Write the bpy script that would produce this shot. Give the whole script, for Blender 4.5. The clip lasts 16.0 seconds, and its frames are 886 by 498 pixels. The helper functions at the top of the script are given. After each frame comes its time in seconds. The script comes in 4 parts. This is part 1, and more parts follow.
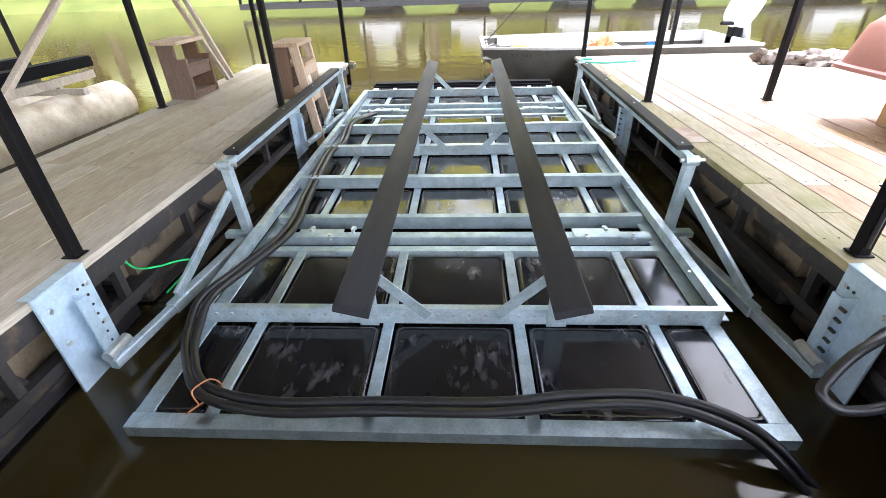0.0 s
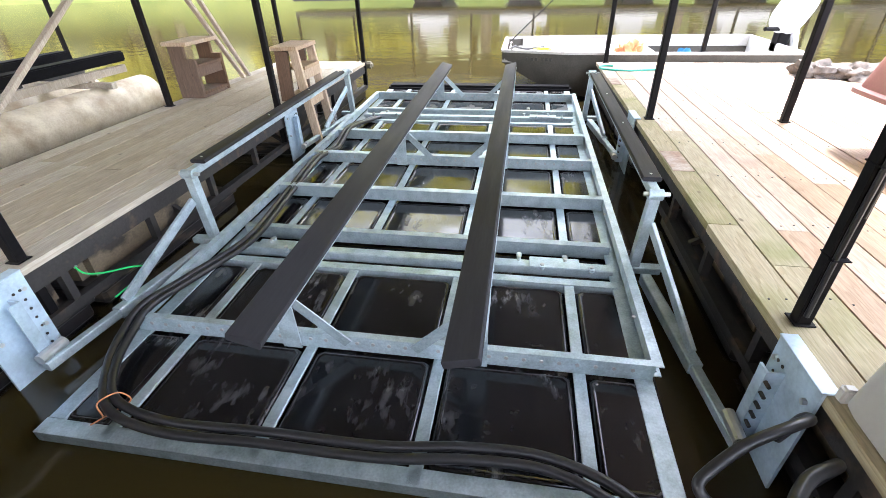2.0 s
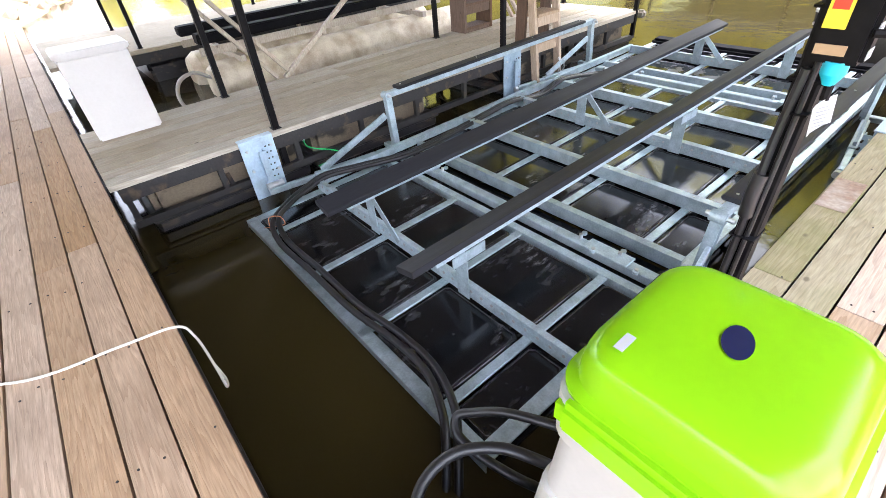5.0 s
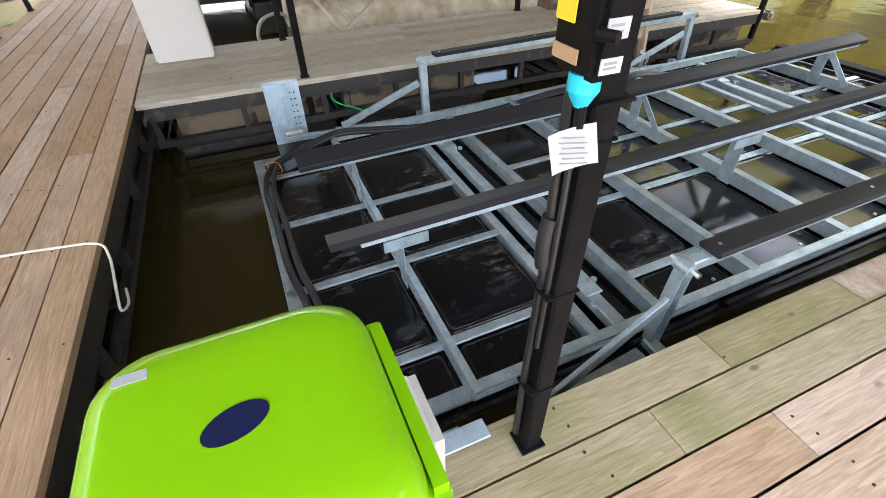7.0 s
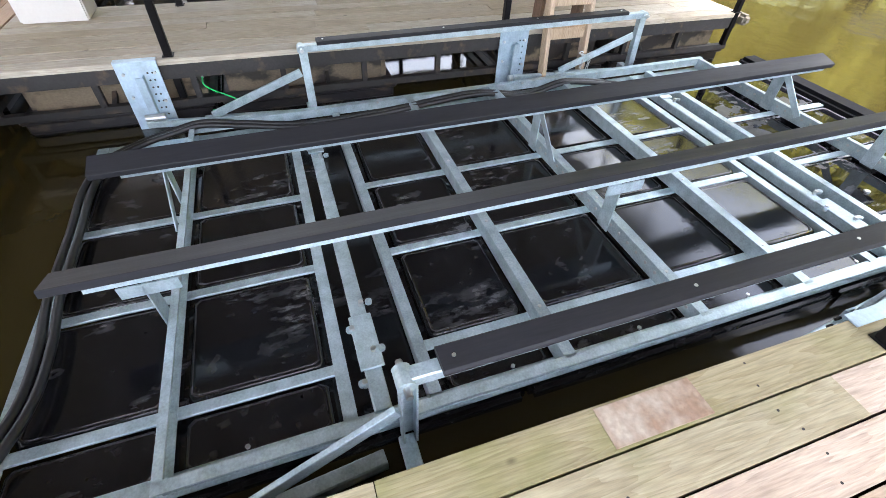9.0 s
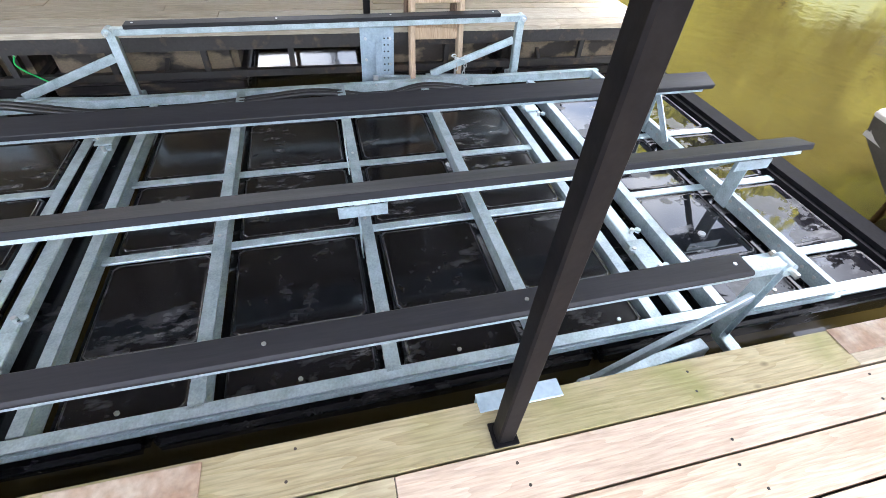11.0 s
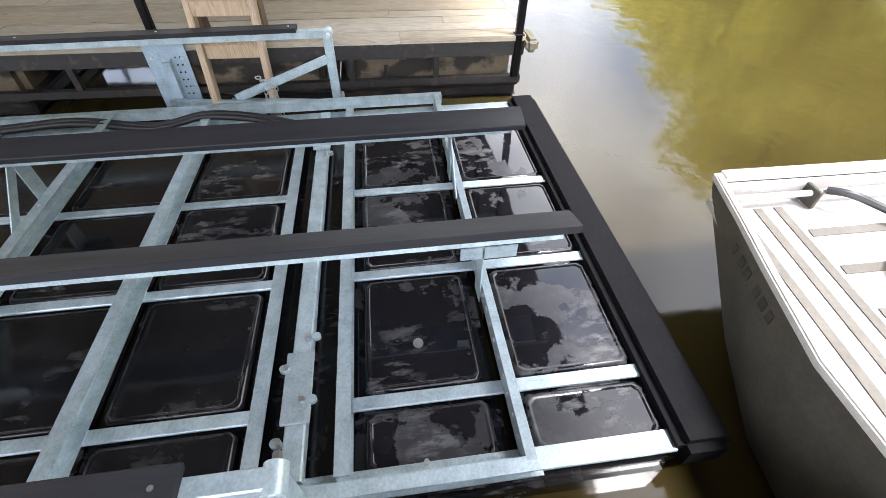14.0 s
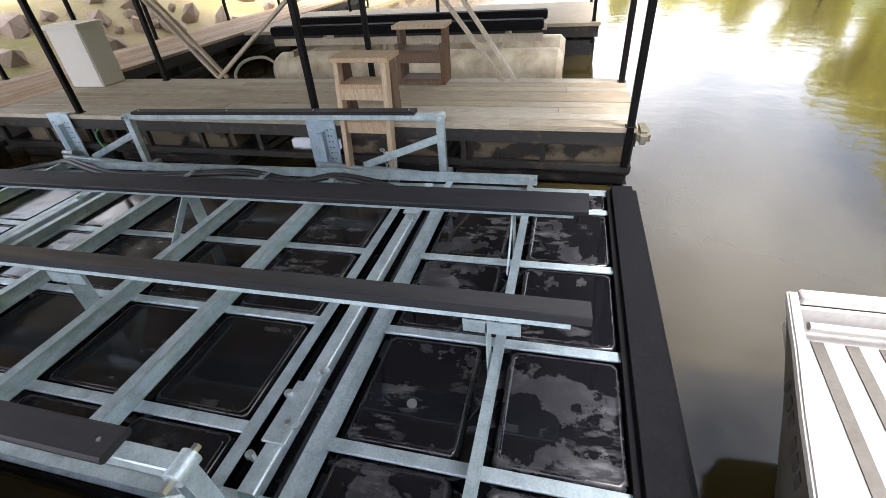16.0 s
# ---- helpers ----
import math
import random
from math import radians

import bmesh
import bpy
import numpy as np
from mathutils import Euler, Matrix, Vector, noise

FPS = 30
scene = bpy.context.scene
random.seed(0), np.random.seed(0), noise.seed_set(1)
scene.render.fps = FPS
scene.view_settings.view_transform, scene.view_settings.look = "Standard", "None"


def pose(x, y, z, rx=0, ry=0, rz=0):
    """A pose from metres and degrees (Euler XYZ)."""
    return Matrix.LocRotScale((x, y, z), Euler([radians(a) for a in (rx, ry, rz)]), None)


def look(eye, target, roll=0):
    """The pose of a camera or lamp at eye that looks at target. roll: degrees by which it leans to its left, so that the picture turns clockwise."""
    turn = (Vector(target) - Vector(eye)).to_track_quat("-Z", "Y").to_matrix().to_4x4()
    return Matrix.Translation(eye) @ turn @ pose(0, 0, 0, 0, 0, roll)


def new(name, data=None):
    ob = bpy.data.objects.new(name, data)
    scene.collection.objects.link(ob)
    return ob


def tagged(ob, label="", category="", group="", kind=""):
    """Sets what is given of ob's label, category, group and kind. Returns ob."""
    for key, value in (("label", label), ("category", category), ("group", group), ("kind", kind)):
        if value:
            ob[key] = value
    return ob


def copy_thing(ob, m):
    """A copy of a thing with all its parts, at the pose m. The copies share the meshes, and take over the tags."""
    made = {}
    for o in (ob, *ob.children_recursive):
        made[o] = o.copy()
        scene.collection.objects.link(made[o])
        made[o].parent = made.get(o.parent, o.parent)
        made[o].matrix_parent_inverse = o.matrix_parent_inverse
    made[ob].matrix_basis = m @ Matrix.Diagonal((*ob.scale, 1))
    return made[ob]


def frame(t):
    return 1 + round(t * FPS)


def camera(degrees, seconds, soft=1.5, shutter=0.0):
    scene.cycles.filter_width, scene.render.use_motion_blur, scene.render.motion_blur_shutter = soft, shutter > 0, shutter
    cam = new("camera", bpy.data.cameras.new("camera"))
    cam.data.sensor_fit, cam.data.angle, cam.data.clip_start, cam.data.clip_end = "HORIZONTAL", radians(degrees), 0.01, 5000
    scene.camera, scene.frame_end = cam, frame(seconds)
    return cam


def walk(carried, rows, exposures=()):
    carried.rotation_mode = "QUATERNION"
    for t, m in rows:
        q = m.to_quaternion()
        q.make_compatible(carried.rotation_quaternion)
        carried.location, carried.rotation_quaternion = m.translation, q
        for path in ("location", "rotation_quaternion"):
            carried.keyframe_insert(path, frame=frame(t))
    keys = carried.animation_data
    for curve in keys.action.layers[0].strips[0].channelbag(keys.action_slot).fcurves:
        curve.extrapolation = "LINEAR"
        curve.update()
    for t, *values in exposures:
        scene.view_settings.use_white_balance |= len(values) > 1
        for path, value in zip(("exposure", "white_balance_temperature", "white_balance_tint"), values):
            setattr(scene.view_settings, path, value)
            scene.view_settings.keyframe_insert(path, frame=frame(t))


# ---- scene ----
cam = camera(88.9, 16.0, soft=0.62)
PATH = [
    (0, (0.086, -1.029, 1.46), (-0.016, 0.678, 0.424), -1.8),
    (0.5, (0.165, -1.006, 1.485), (0.033, 0.693, 0.439), -2.2),
    (1, (0.302, -0.969, 1.524), (0.144, 0.726, 0.474), -2.1),
    (1.5, (0.439, -0.894, 1.537), (0.24, 0.788, 0.473), -1.8),
    (2, (0.614, -0.837, 1.564), (0.32, 0.833, 0.504), -1.6),
    (2.5, (0.841, -0.852, 1.612), (0.369, 0.777, 0.552), -2.2),
    (3, (1.117, -0.915, 1.673), (0.471, 0.635, 0.586), -2.6),
    (3.5, (1.28, -0.862, 1.673), (0.442, 0.559, 0.542), -3.0),
    (4, (1.437, -0.743, 1.683), (0.448, 0.534, 0.504), -4.0),
    (4.5, (1.617, -0.686, 1.734), (0.482, 0.45, 0.541), -4.2),
    (4.7, (1.735, -0.644, 1.766), (0.533, 0.414, 0.566), -5.1),
    (6.8, (2.121, 0.012, 1.654), (0.702, 0.656, 0.4), -1.2),
    (7, (2.123, 0.117, 1.671), (0.705, 0.718, 0.395), -1.1),
    (7.5, (2.117, 0.369, 1.684), (0.721, 0.914, 0.36), -0.4),
    (8, (2.047, 0.641, 1.661), (0.685, 1.19, 0.303), 1.8),
    (8.2, (2.01, 0.761, 1.678), (0.654, 1.313, 0.317), 2.4),
    (10.3, (2.032, 2.192, 1.759), (0.689, 2.639, 0.346), 4.2),
    (10.5, (2.063, 2.354, 1.721), (0.704, 2.792, 0.321), 4.4),
    (11, (2.125, 2.703, 1.701), (0.757, 3.133, 0.308), 5.1),
    (11.5, (2.067, 2.999, 1.669), (0.705, 3.445, 0.274), 5.9),
    (12, (1.992, 3.303, 1.7), (0.615, 3.719, 0.31), 5.5),
    (12.5, (1.987, 3.632, 1.699), (0.589, 3.947, 0.304), 3.8),
    (13, (1.942, 3.926, 1.684), (0.552, 4.171, 0.267), 2.5),
    (13.5, (1.794, 4.244, 1.638), (0.416, 4.472, 0.207), 1.3),
    (14, (1.716, 4.545, 1.657), (0.318, 4.765, 0.243), 1.8),
    (14.5, (1.724, 4.884, 1.668), (0.26, 4.971, 0.309), 0.2),
    (15, (1.729, 5.067, 1.668), (0.177, 5.037, 0.407), -1.5),
    (15.5, (1.749, 5.138, 1.646), (0.154, 4.996, 0.448), -2.8),
    (16, (1.761, 5.105, 1.651), (0.183, 4.635, 0.516), -4.4),
]
walk(cam, [(t, look(eye, target, roll)) for t, eye, target, roll in PATH], [
    (0.0, 3.1, 6100, 14), (3.0, 3.05, 6150, 14), (4.7, 2.98, 6100, 16), (7.0, 2.42, 6400, 13), (8.0, 2.85, 6150, 14), (11.0, 2.88, 6150, 13), (13.3, 2.8, 6300, 13), (14.5, 2.2, 6450, 13), (16.0, 2.0, 6450, 14)])

# ---- light ----
world = bpy.data.worlds.new("sky")
scene.world = world
world.use_nodes = True
wn, wl = world.node_tree.nodes, world.node_tree.links
sky = wn.new("ShaderNodeTexSky")
sky.sky_type = "NISHITA"
sky.sun_disc = False
SUN_EL, SUN_AZ = radians(66), radians(28)
sky.sun_elevation, sky.sun_rotation = SUN_EL, SUN_AZ
sky.dust_density = 3.0
# broken white cloud over the blue
coord, cloud, ramp, mixc = wn.new("ShaderNodeTexCoord"), wn.new("ShaderNodeTexNoise"), wn.new("ShaderNodeValToRGB"), wn.new("ShaderNodeMixRGB")
cloud.inputs["Scale"].default_value, cloud.inputs["Detail"].default_value = 2.4, 7
ramp.color_ramp.elements[0].position, ramp.color_ramp.elements[1].position = 0.36, 0.62
mixc.inputs[2].default_value = (9.0, 9.2, 9.4, 1)
wl.new(coord.outputs["Generated"], cloud.inputs[0])
wl.new(cloud.outputs[0], ramp.inputs[0])
wl.new(ramp.outputs[0], mixc.inputs[0])
wl.new(sky.outputs[0], mixc.inputs[1])
wl.new(mixc.outputs[0], wn["Background"].inputs[0])
wn["Background"].inputs[1].default_value = 0.15
sun = new("sun", bpy.data.lights.new("sun", "SUN"))
sun.data.energy, sun.data.angle, sun.data.color = 1.45, radians(11), (1.0, 0.97, 0.93)
sun.matrix_world = look(Vector((math.sin(SUN_AZ) * math.cos(SUN_EL), math.cos(SUN_AZ) * math.cos(SUN_EL), math.sin(SUN_EL))) * 50, (0, 0, 0))


# ---- materials ----
def mat(name, base, rough=0.6, metal=0.0, var=0.25, scale=6.0, bump=0.1, stretch=(1, 1, 1), tint=None, fine=60.0, spec=0.5, edge=(0.35, 0.68)):
    """Base colour with two scales of noise, roughness variation and relief."""
    m = bpy.data.materials.new(name)
    m.use_nodes = True
    n, l = m.node_tree.nodes, m.node_tree.links
    p = n["Principled BSDF"]
    geo = n.new("ShaderNodeNewGeometry")
    mp = n.new("ShaderNodeMapping")
    mp.inputs["Scale"].default_value = stretch
    l.new(geo.outputs["Position"], mp.inputs[0])
    info = n.new("ShaderNodeObjectInfo")
    off = n.new("ShaderNodeVectorMath")
    off.operation = "MULTIPLY_ADD"
    comb = n.new("ShaderNodeCombineXYZ")
    for i in range(3):
        l.new(info.outputs["Random"], comb.inputs[i])
    l.new(comb.outputs[0], off.inputs[0])
    off.inputs[1].default_value = (17, 31, 23)
    l.new(mp.outputs[0], off.inputs[2])
    a, b = n.new("ShaderNodeTexNoise"), n.new("ShaderNodeTexNoise")
    a.inputs["Scale"].default_value, a.inputs["Detail"].default_value = scale, 6
    b.inputs["Scale"].default_value, b.inputs["Detail"].default_value = fine, 4
    l.new(off.outputs[0], a.inputs[0])
    l.new(off.outputs[0], b.inputs[0])
    mix = n.new("ShaderNodeMixRGB")
    ramp = n.new("ShaderNodeValToRGB")
    ramp.color_ramp.elements[0].position, ramp.color_ramp.elements[1].position = edge
    l.new(a.outputs[0], ramp.inputs[0])
    t = tint or tuple(c * (1 - var) for c in base)
    mix.inputs[1].default_value, mix.inputs[2].default_value = (*base, 1), (*t, 1)
    l.new(ramp.outputs[0], mix.inputs[0])
    mix2 = n.new("ShaderNodeMixRGB")
    mix2.blend_type, mix2.inputs[0].default_value = "OVERLAY", var
    l.new(mix.outputs[0], mix2.inputs[1])
    l.new(b.outputs[0], mix2.inputs[2])
    hsv = n.new("ShaderNodeHueSaturation")
    mr = n.new("ShaderNodeMapRange")
    mr.inputs["To Min"].default_value, mr.inputs["To Max"].default_value = 1 - var * 0.5, 1 + var * 0.5
    l.new(info.outputs["Random"], mr.inputs[0])
    l.new(mr.outputs[0], hsv.inputs["Value"])
    l.new(mix2.outputs[0], hsv.inputs["Color"])
    l.new(hsv.outputs[0], p.inputs["Base Color"])
    rr = n.new("ShaderNodeMapRange")
    rr.inputs["To Min"].default_value, rr.inputs["To Max"].default_value = max(0.02, rough * 0.75), min(1, rough * 1.3)
    l.new(a.outputs[0], rr.inputs[0])
    l.new(rr.outputs[0], p.inputs["Roughness"])
    p.inputs["Metallic"].default_value = metal
    p.inputs["Specular IOR Level"].default_value = spec
    if bump:
        bp = n.new("ShaderNodeBump")
        bp.inputs["Strength"].default_value, bp.inputs["Distance"].default_value = bump, 0.004
        l.new(b.outputs[0], bp.inputs["Height"])
        l.new(bp.outputs[0], p.inputs["Normal"])
    return m


def wood(name, base, dark, along, rough=0.75, rings=19.0, algae=None):
    """Sawn boards: stretched growth rings, fine fibre, knots, weather blotches; each board differs."""
    m = bpy.data.materials.new(name)
    m.use_nodes = True
    n, l = m.node_tree.nodes, m.node_tree.links
    p = n["Principled BSDF"]
    geo, info = n.new("ShaderNodeNewGeometry"), n.new("ShaderNodeObjectInfo")
    comb = n.new("ShaderNodeCombineXYZ")
    for i in range(3):
        l.new(info.outputs["Random"], comb.inputs[i])
    off = n.new("ShaderNodeVectorMath")
    off.operation = "MULTIPLY_ADD"
    off.inputs[1].default_value = (37, 53, 41)
    l.new(comb.outputs[0], off.inputs[0])
    l.new(geo.outputs["Position"], off.inputs[2])
    st = {"x": (0.075, 1, 1), "y": (1, 0.075, 1), "z": (1, 1, 0.1)}[along]
    mp = n.new("ShaderNodeMapping")
    mp.inputs["Scale"].default_value = st
    l.new(off.outputs[0], mp.inputs[0])

    def noise_of(scale, detail, src):
        t = n.new("ShaderNodeTexNoise")
        t.inputs["Scale"].default_value, t.inputs["Detail"].default_value = scale, detail
        l.new(src, t.inputs[0])
        return t

    big = noise_of(7.0, 3, mp.outputs[0])
    ring = n.new("ShaderNodeMath")
    ring.operation = "MULTIPLY"
    ring.inputs[1].default_value = rings
    l.new(big.outputs[0], ring.inputs[0])
    saw = n.new("ShaderNodeMath")
    saw.operation = "FRACT"
    l.new(ring.outputs[0], saw.inputs[0])
    fib = noise_of(160.0, 3, mp.outputs[0])
    blot = noise_of(2.2, 5, off.outputs[0])
    rp = n.new("ShaderNodeValToRGB")
    rp.color_ramp.elements[0].color, rp.color_ramp.elements[1].color = (*base, 1), (*dark, 1)
    rp.color_ramp.elements[0].position, rp.color_ramp.elements[1].position = 0.25, 1.0
    l.new(saw.outputs[0], rp.inputs[0])
    soft = n.new("ShaderNodeMixRGB")
    soft.inputs[0].default_value = 0.45
    soft.inputs[2].default_value = (*[(a * 0.75 + b * 0.25) for a, b in zip(base, dark)], 1)
    l.new(rp.outputs[0], soft.inputs[1])
    ov = n.new("ShaderNodeMixRGB")
    ov.blend_type, ov.inputs[0].default_value = "OVERLAY", 0.45
    l.new(soft.outputs[0], ov.inputs[1])
    l.new(fib.outputs[0], ov.inputs[2])
    bl = n.new("ShaderNodeMixRGB")
    br = n.new("ShaderNodeValToRGB")
    br.color_ramp.elements[0].position, br.color_ramp.elements[1].position = 0.5, 0.72
    br.color_ramp.elements[1].color = (0.75, 0.75, 0.75, 1) if algae else (0.4, 0.4, 0.4, 1)
    l.new(blot.outputs[0], br.inputs[0])
    l.new(br.outputs[0], bl.inputs[0])
    l.new(ov.outputs[0], bl.inputs[1])
    bl.inputs[2].default_value = (*(algae or [c * 0.62 for c in dark]), 1)
    # knots
    vor = n.new("ShaderNodeTexVoronoi")
    vor.inputs["Scale"].default_value = 5.0
    kmap = n.new("ShaderNodeMapping")
    kmap.inputs["Scale"].default_value = {"x": (0.55, 1, 1), "y": (1, 0.55, 1), "z": (1, 1, 0.55)}[along]
    l.new(off.outputs[0], kmap.inputs[0])
    l.new(kmap.outputs[0], vor.inputs[0])
    kr = n.new("ShaderNodeValToRGB")
    kr.color_ramp.elements[0].position, kr.color_ramp.elements[1].position = 0.03, 0.065
    kr.color_ramp.elements[0].color, kr.color_ramp.elements[1].color = (0.9, 0.9, 0.9, 1), (0, 0, 0, 1)
    l.new(vor.outputs["Distance"], kr.inputs[0])
    kn = n.new("ShaderNodeMixRGB")
    l.new(kr.outputs[0], kn.inputs[0])
    l.new(bl.outputs[0], kn.inputs[1])
    kn.inputs[2].default_value = (*[c * 0.5 for c in dark], 1)
    hsv = n.new("ShaderNodeHueSaturation")
    mr = n.new("ShaderNodeMapRange")
    mr.inputs["To Min"].default_value, mr.inputs["To Max"].default_value = 0.84, 1.16
    l.new(info.outputs["Random"], mr.inputs[0])
    l.new(mr.outputs[0], hsv.inputs["Value"])
    mr2 = n.new("ShaderNodeMapRange")
    mr2.inputs["To Min"].default_value, mr2.inputs["To Max"].default_value = 1.2, 0.75
    l.new(info.outputs["Random"], mr2.inputs[0])
    l.new(mr2.outputs[0], hsv.inputs["Saturation"])
    l.new(kn.outputs[0], hsv.inputs["Color"])
    l.new(hsv.outputs[0], p.inputs["Base Color"])
    p.inputs["Roughness"].default_value = rough
    add = n.new("ShaderNodeMath")
    l.new(saw.outputs[0], add.inputs[0])
    l.new(fib.outputs[0], add.inputs[1])
    bp = n.new("ShaderNodeBump")
    bp.inputs["Strength"].default_value, bp.inputs["Distance"].default_value = 0.45, 0.002
    l.new(add.outputs[0], bp.inputs["Height"])
    l.new(bp.outputs[0], p.inputs["Normal"])
    return m


def tank_mat(name="black_polyethylene", lo=0.44, hi=0.5, dry=0.3, film_top=0.05, base=0.009, chalk=0.0):
    """Glossy black moulded plastic: wet patches with torn outlines, a dull film where it dried, chalky scuffs."""
    m = bpy.data.materials.new(name)
    m.use_nodes = True
    n, l = m.node_tree.nodes, m.node_tree.links
    p = n["Principled BSDF"]
    geo = n.new("ShaderNodeNewGeometry")
    flat = n.new("ShaderNodeMapping")
    flat.inputs["Rotation"].default_value, flat.inputs["Scale"].default_value = (0, 0, 0.5), (1.0, 0.35, 1.0)
    l.new(geo.outputs["Position"], flat.inputs[0])

    def noise_of(scale, detail, src, rough=0.5):
        t = n.new("ShaderNodeTexNoise")
        t.inputs["Scale"].default_value, t.inputs["Detail"].default_value, t.inputs["Roughness"].default_value = scale, detail, rough
        l.new(src, t.inputs[0])
        return t.outputs[0]

    def steps_of(src, a, b, c0, c1):
        t = n.new("ShaderNodeValToRGB")
        t.color_ramp.elements[0].position, t.color_ramp.elements[1].position = a, b
        t.color_ramp.elements[0].color, t.color_ramp.elements[1].color = (*c0, 1), (*c1, 1)
        l.new(src, t.inputs[0])
        return t.outputs[0]

    a, b, c = noise_of(3.2, 7, geo.outputs["Position"], 0.62), noise_of(14.0, 6, geo.outputs["Position"], 0.6), noise_of(2.3, 1, geo.outputs["Position"])
    wet = steps_of(a, lo, hi, (0, 0, 0), (1, 1, 1))
    rr = n.new("ShaderNodeMapRange")
    rr.inputs["To Min"].default_value, rr.inputs["To Max"].default_value = dry, 0.035
    l.new(wet, rr.inputs[0])
    film = steps_of(b, 0.48, 0.75, (base, base, base * 1.2), (film_top, film_top, film_top * 1.06))
    mix = n.new("ShaderNodeMixRGB")
    l.new(wet, mix.inputs[0])
    l.new(film, mix.inputs[1])
    mix.inputs[2].default_value = (0.006, 0.006, 0.008, 1)
    # scuffs: patches broken into short strokes
    patch = steps_of(noise_of(2.7, 3, geo.outputs["Position"]), 0.52, 0.66, (0, 0, 0), (1, 1, 1))
    stroke = steps_of(noise_of(22.0, 6, flat.outputs[0], 0.65), 0.5, 0.6, (0, 0, 0), (1, 1, 1))
    both = n.new("ShaderNodeMath")
    both.operation = "MULTIPLY"
    l.new(patch, both.inputs[0])
    l.new(stroke, both.inputs[1])
    some = n.new("ShaderNodeMath")
    some.operation = "MULTIPLY"
    some.inputs[1].default_value = chalk
    l.new(both.outputs[0], some.inputs[0])
    scuff = n.new("ShaderNodeMixRGB")
    l.new(some.outputs[0], scuff.inputs[0])
    l.new(mix.outputs[0], scuff.inputs[1])
    scuff.inputs[2].default_value = (0.16, 0.16, 0.17, 1)
    l.new(scuff.outputs[0], p.inputs["Base Color"])
    worn = n.new("ShaderNodeMath")
    worn.operation = "MULTIPLY_ADD"
    worn.inputs[1].default_value = 0.45
    l.new(some.outputs[0], worn.inputs[0])
    l.new(rr.outputs[0], worn.inputs[2])
    l.new(worn.outputs[0], p.inputs["Roughness"])
    p.inputs["IOR"].default_value = 1.45
    bp = n.new("ShaderNodeBump")
    bp.inputs["Strength"].default_value, bp.inputs["Distance"].default_value = 0.14, 0.03
    l.new(c, bp.inputs["Height"])
    l.new(bp.outputs[0], p.inputs["Normal"])
    return m


def water_mat():
    m = bpy.data.materials.new("lake_water")
    m.use_nodes = True
    n, l = m.node_tree.nodes, m.node_tree.links
    p = n["Principled BSDF"]
    p.inputs["Base Color"].default_value = (0.031, 0.0235, 0.0075, 1)
    p.inputs["Roughness"].default_value, p.inputs["IOR"].default_value = 0.085, 1.33
    geo = n.new("ShaderNodeNewGeometry")
    a, b = n.new("ShaderNodeTexNoise"), n.new("ShaderNodeTexNoise")
    a.inputs["Scale"].default_value, a.inputs["Detail"].default_value = 2.2, 2
    b.inputs["Scale"].default_value, b.inputs["Detail"].default_value = 0.5, 2
    l.new(geo.outputs["Position"], a.inputs[0])
    l.new(geo.outputs["Position"], b.inputs[0])
    mul = n.new("ShaderNodeMath")
    mul.operation = "MULTIPLY"
    l.new(a.outputs[0], mul.inputs[0])
    l.new(b.outputs[0], mul.inputs[1])
    c = n.new("ShaderNodeTexNoise")
    c.inputs["Scale"].default_value, c.inputs["Detail"].default_value = 11, 2
    l.new(geo.outputs["Position"], c.inputs[0])
    add = n.new("ShaderNodeMath")
    add.operation, add.inputs[1].default_value = "MULTIPLY_ADD", 0.085
    l.new(c.outputs[0], add.inputs[0])
    l.new(mul.outputs[0], add.inputs[2])
    bp = n.new("ShaderNodeBump")
    bp.inputs["Strength"].default_value, bp.inputs["Distance"].default_value = 0.2, 0.05
    l.new(add.outputs[0], bp.inputs["Height"])
    l.new(bp.outputs[0], p.inputs["Normal"])
    return m


GALV = mat("galvanised_steel", (0.48, 0.575, 0.62), 0.38, 0.5, 0.36, 14, 0.08, tint=(0.34, 0.42, 0.455), fine=110)
ZINC = mat("zinc_bolt", (0.6, 0.62, 0.62), 0.3, 0.9, 0.2, 30, 0.03)
PLATE = mat("bracket_plate", (0.46, 0.58, 0.68), 0.45, 0.35, 0.25, 8, 0.04)
TANK = tank_mat("black_polyethylene_dry", 0.5, 0.7, 0.16, 0.02, 0.005, 0.4)
TANK_WET = tank_mat("black_polyethylene_wet", 0.43, 0.445, 0.33, 0.05, 0.02, 0.5)
TANK_RIM = tank_mat("black_polyethylene_dusty_rim", 0.5, 0.7, 0.35, 0.09, 0.012, 0.3)
BUNK = mat("grey_composite", (0.022, 0.022, 0.026), 0.55, 0, 0.25, 12, 0.15, (1, 0.1, 1), fine=120, spec=0.2)
PAD = mat("black_rubber_pad", (0.006, 0.006, 0.008), 0.75, 0, 0.5, 9, 0.15, tint=(0.010, 0.010, 0.011), spec=0.08)
RUBBER = mat("black_hose", (0.018, 0.018, 0.02), 0.38, 0, 0.3, 25, 0.1)
POST = mat("black_painted_steel", (0.005, 0.005, 0.006), 0.45, 0, 0.5, 14, 0.08, tint=(0.009, 0.008, 0.008), spec=0.08)
DARK = mat("dark_rusting_steel", (0.016, 0.0145, 0.014), 0.65, 0, 0.45, 9, 0.3, tint=(0.06, 0.04, 0.026), edge=(0.55, 0.68))
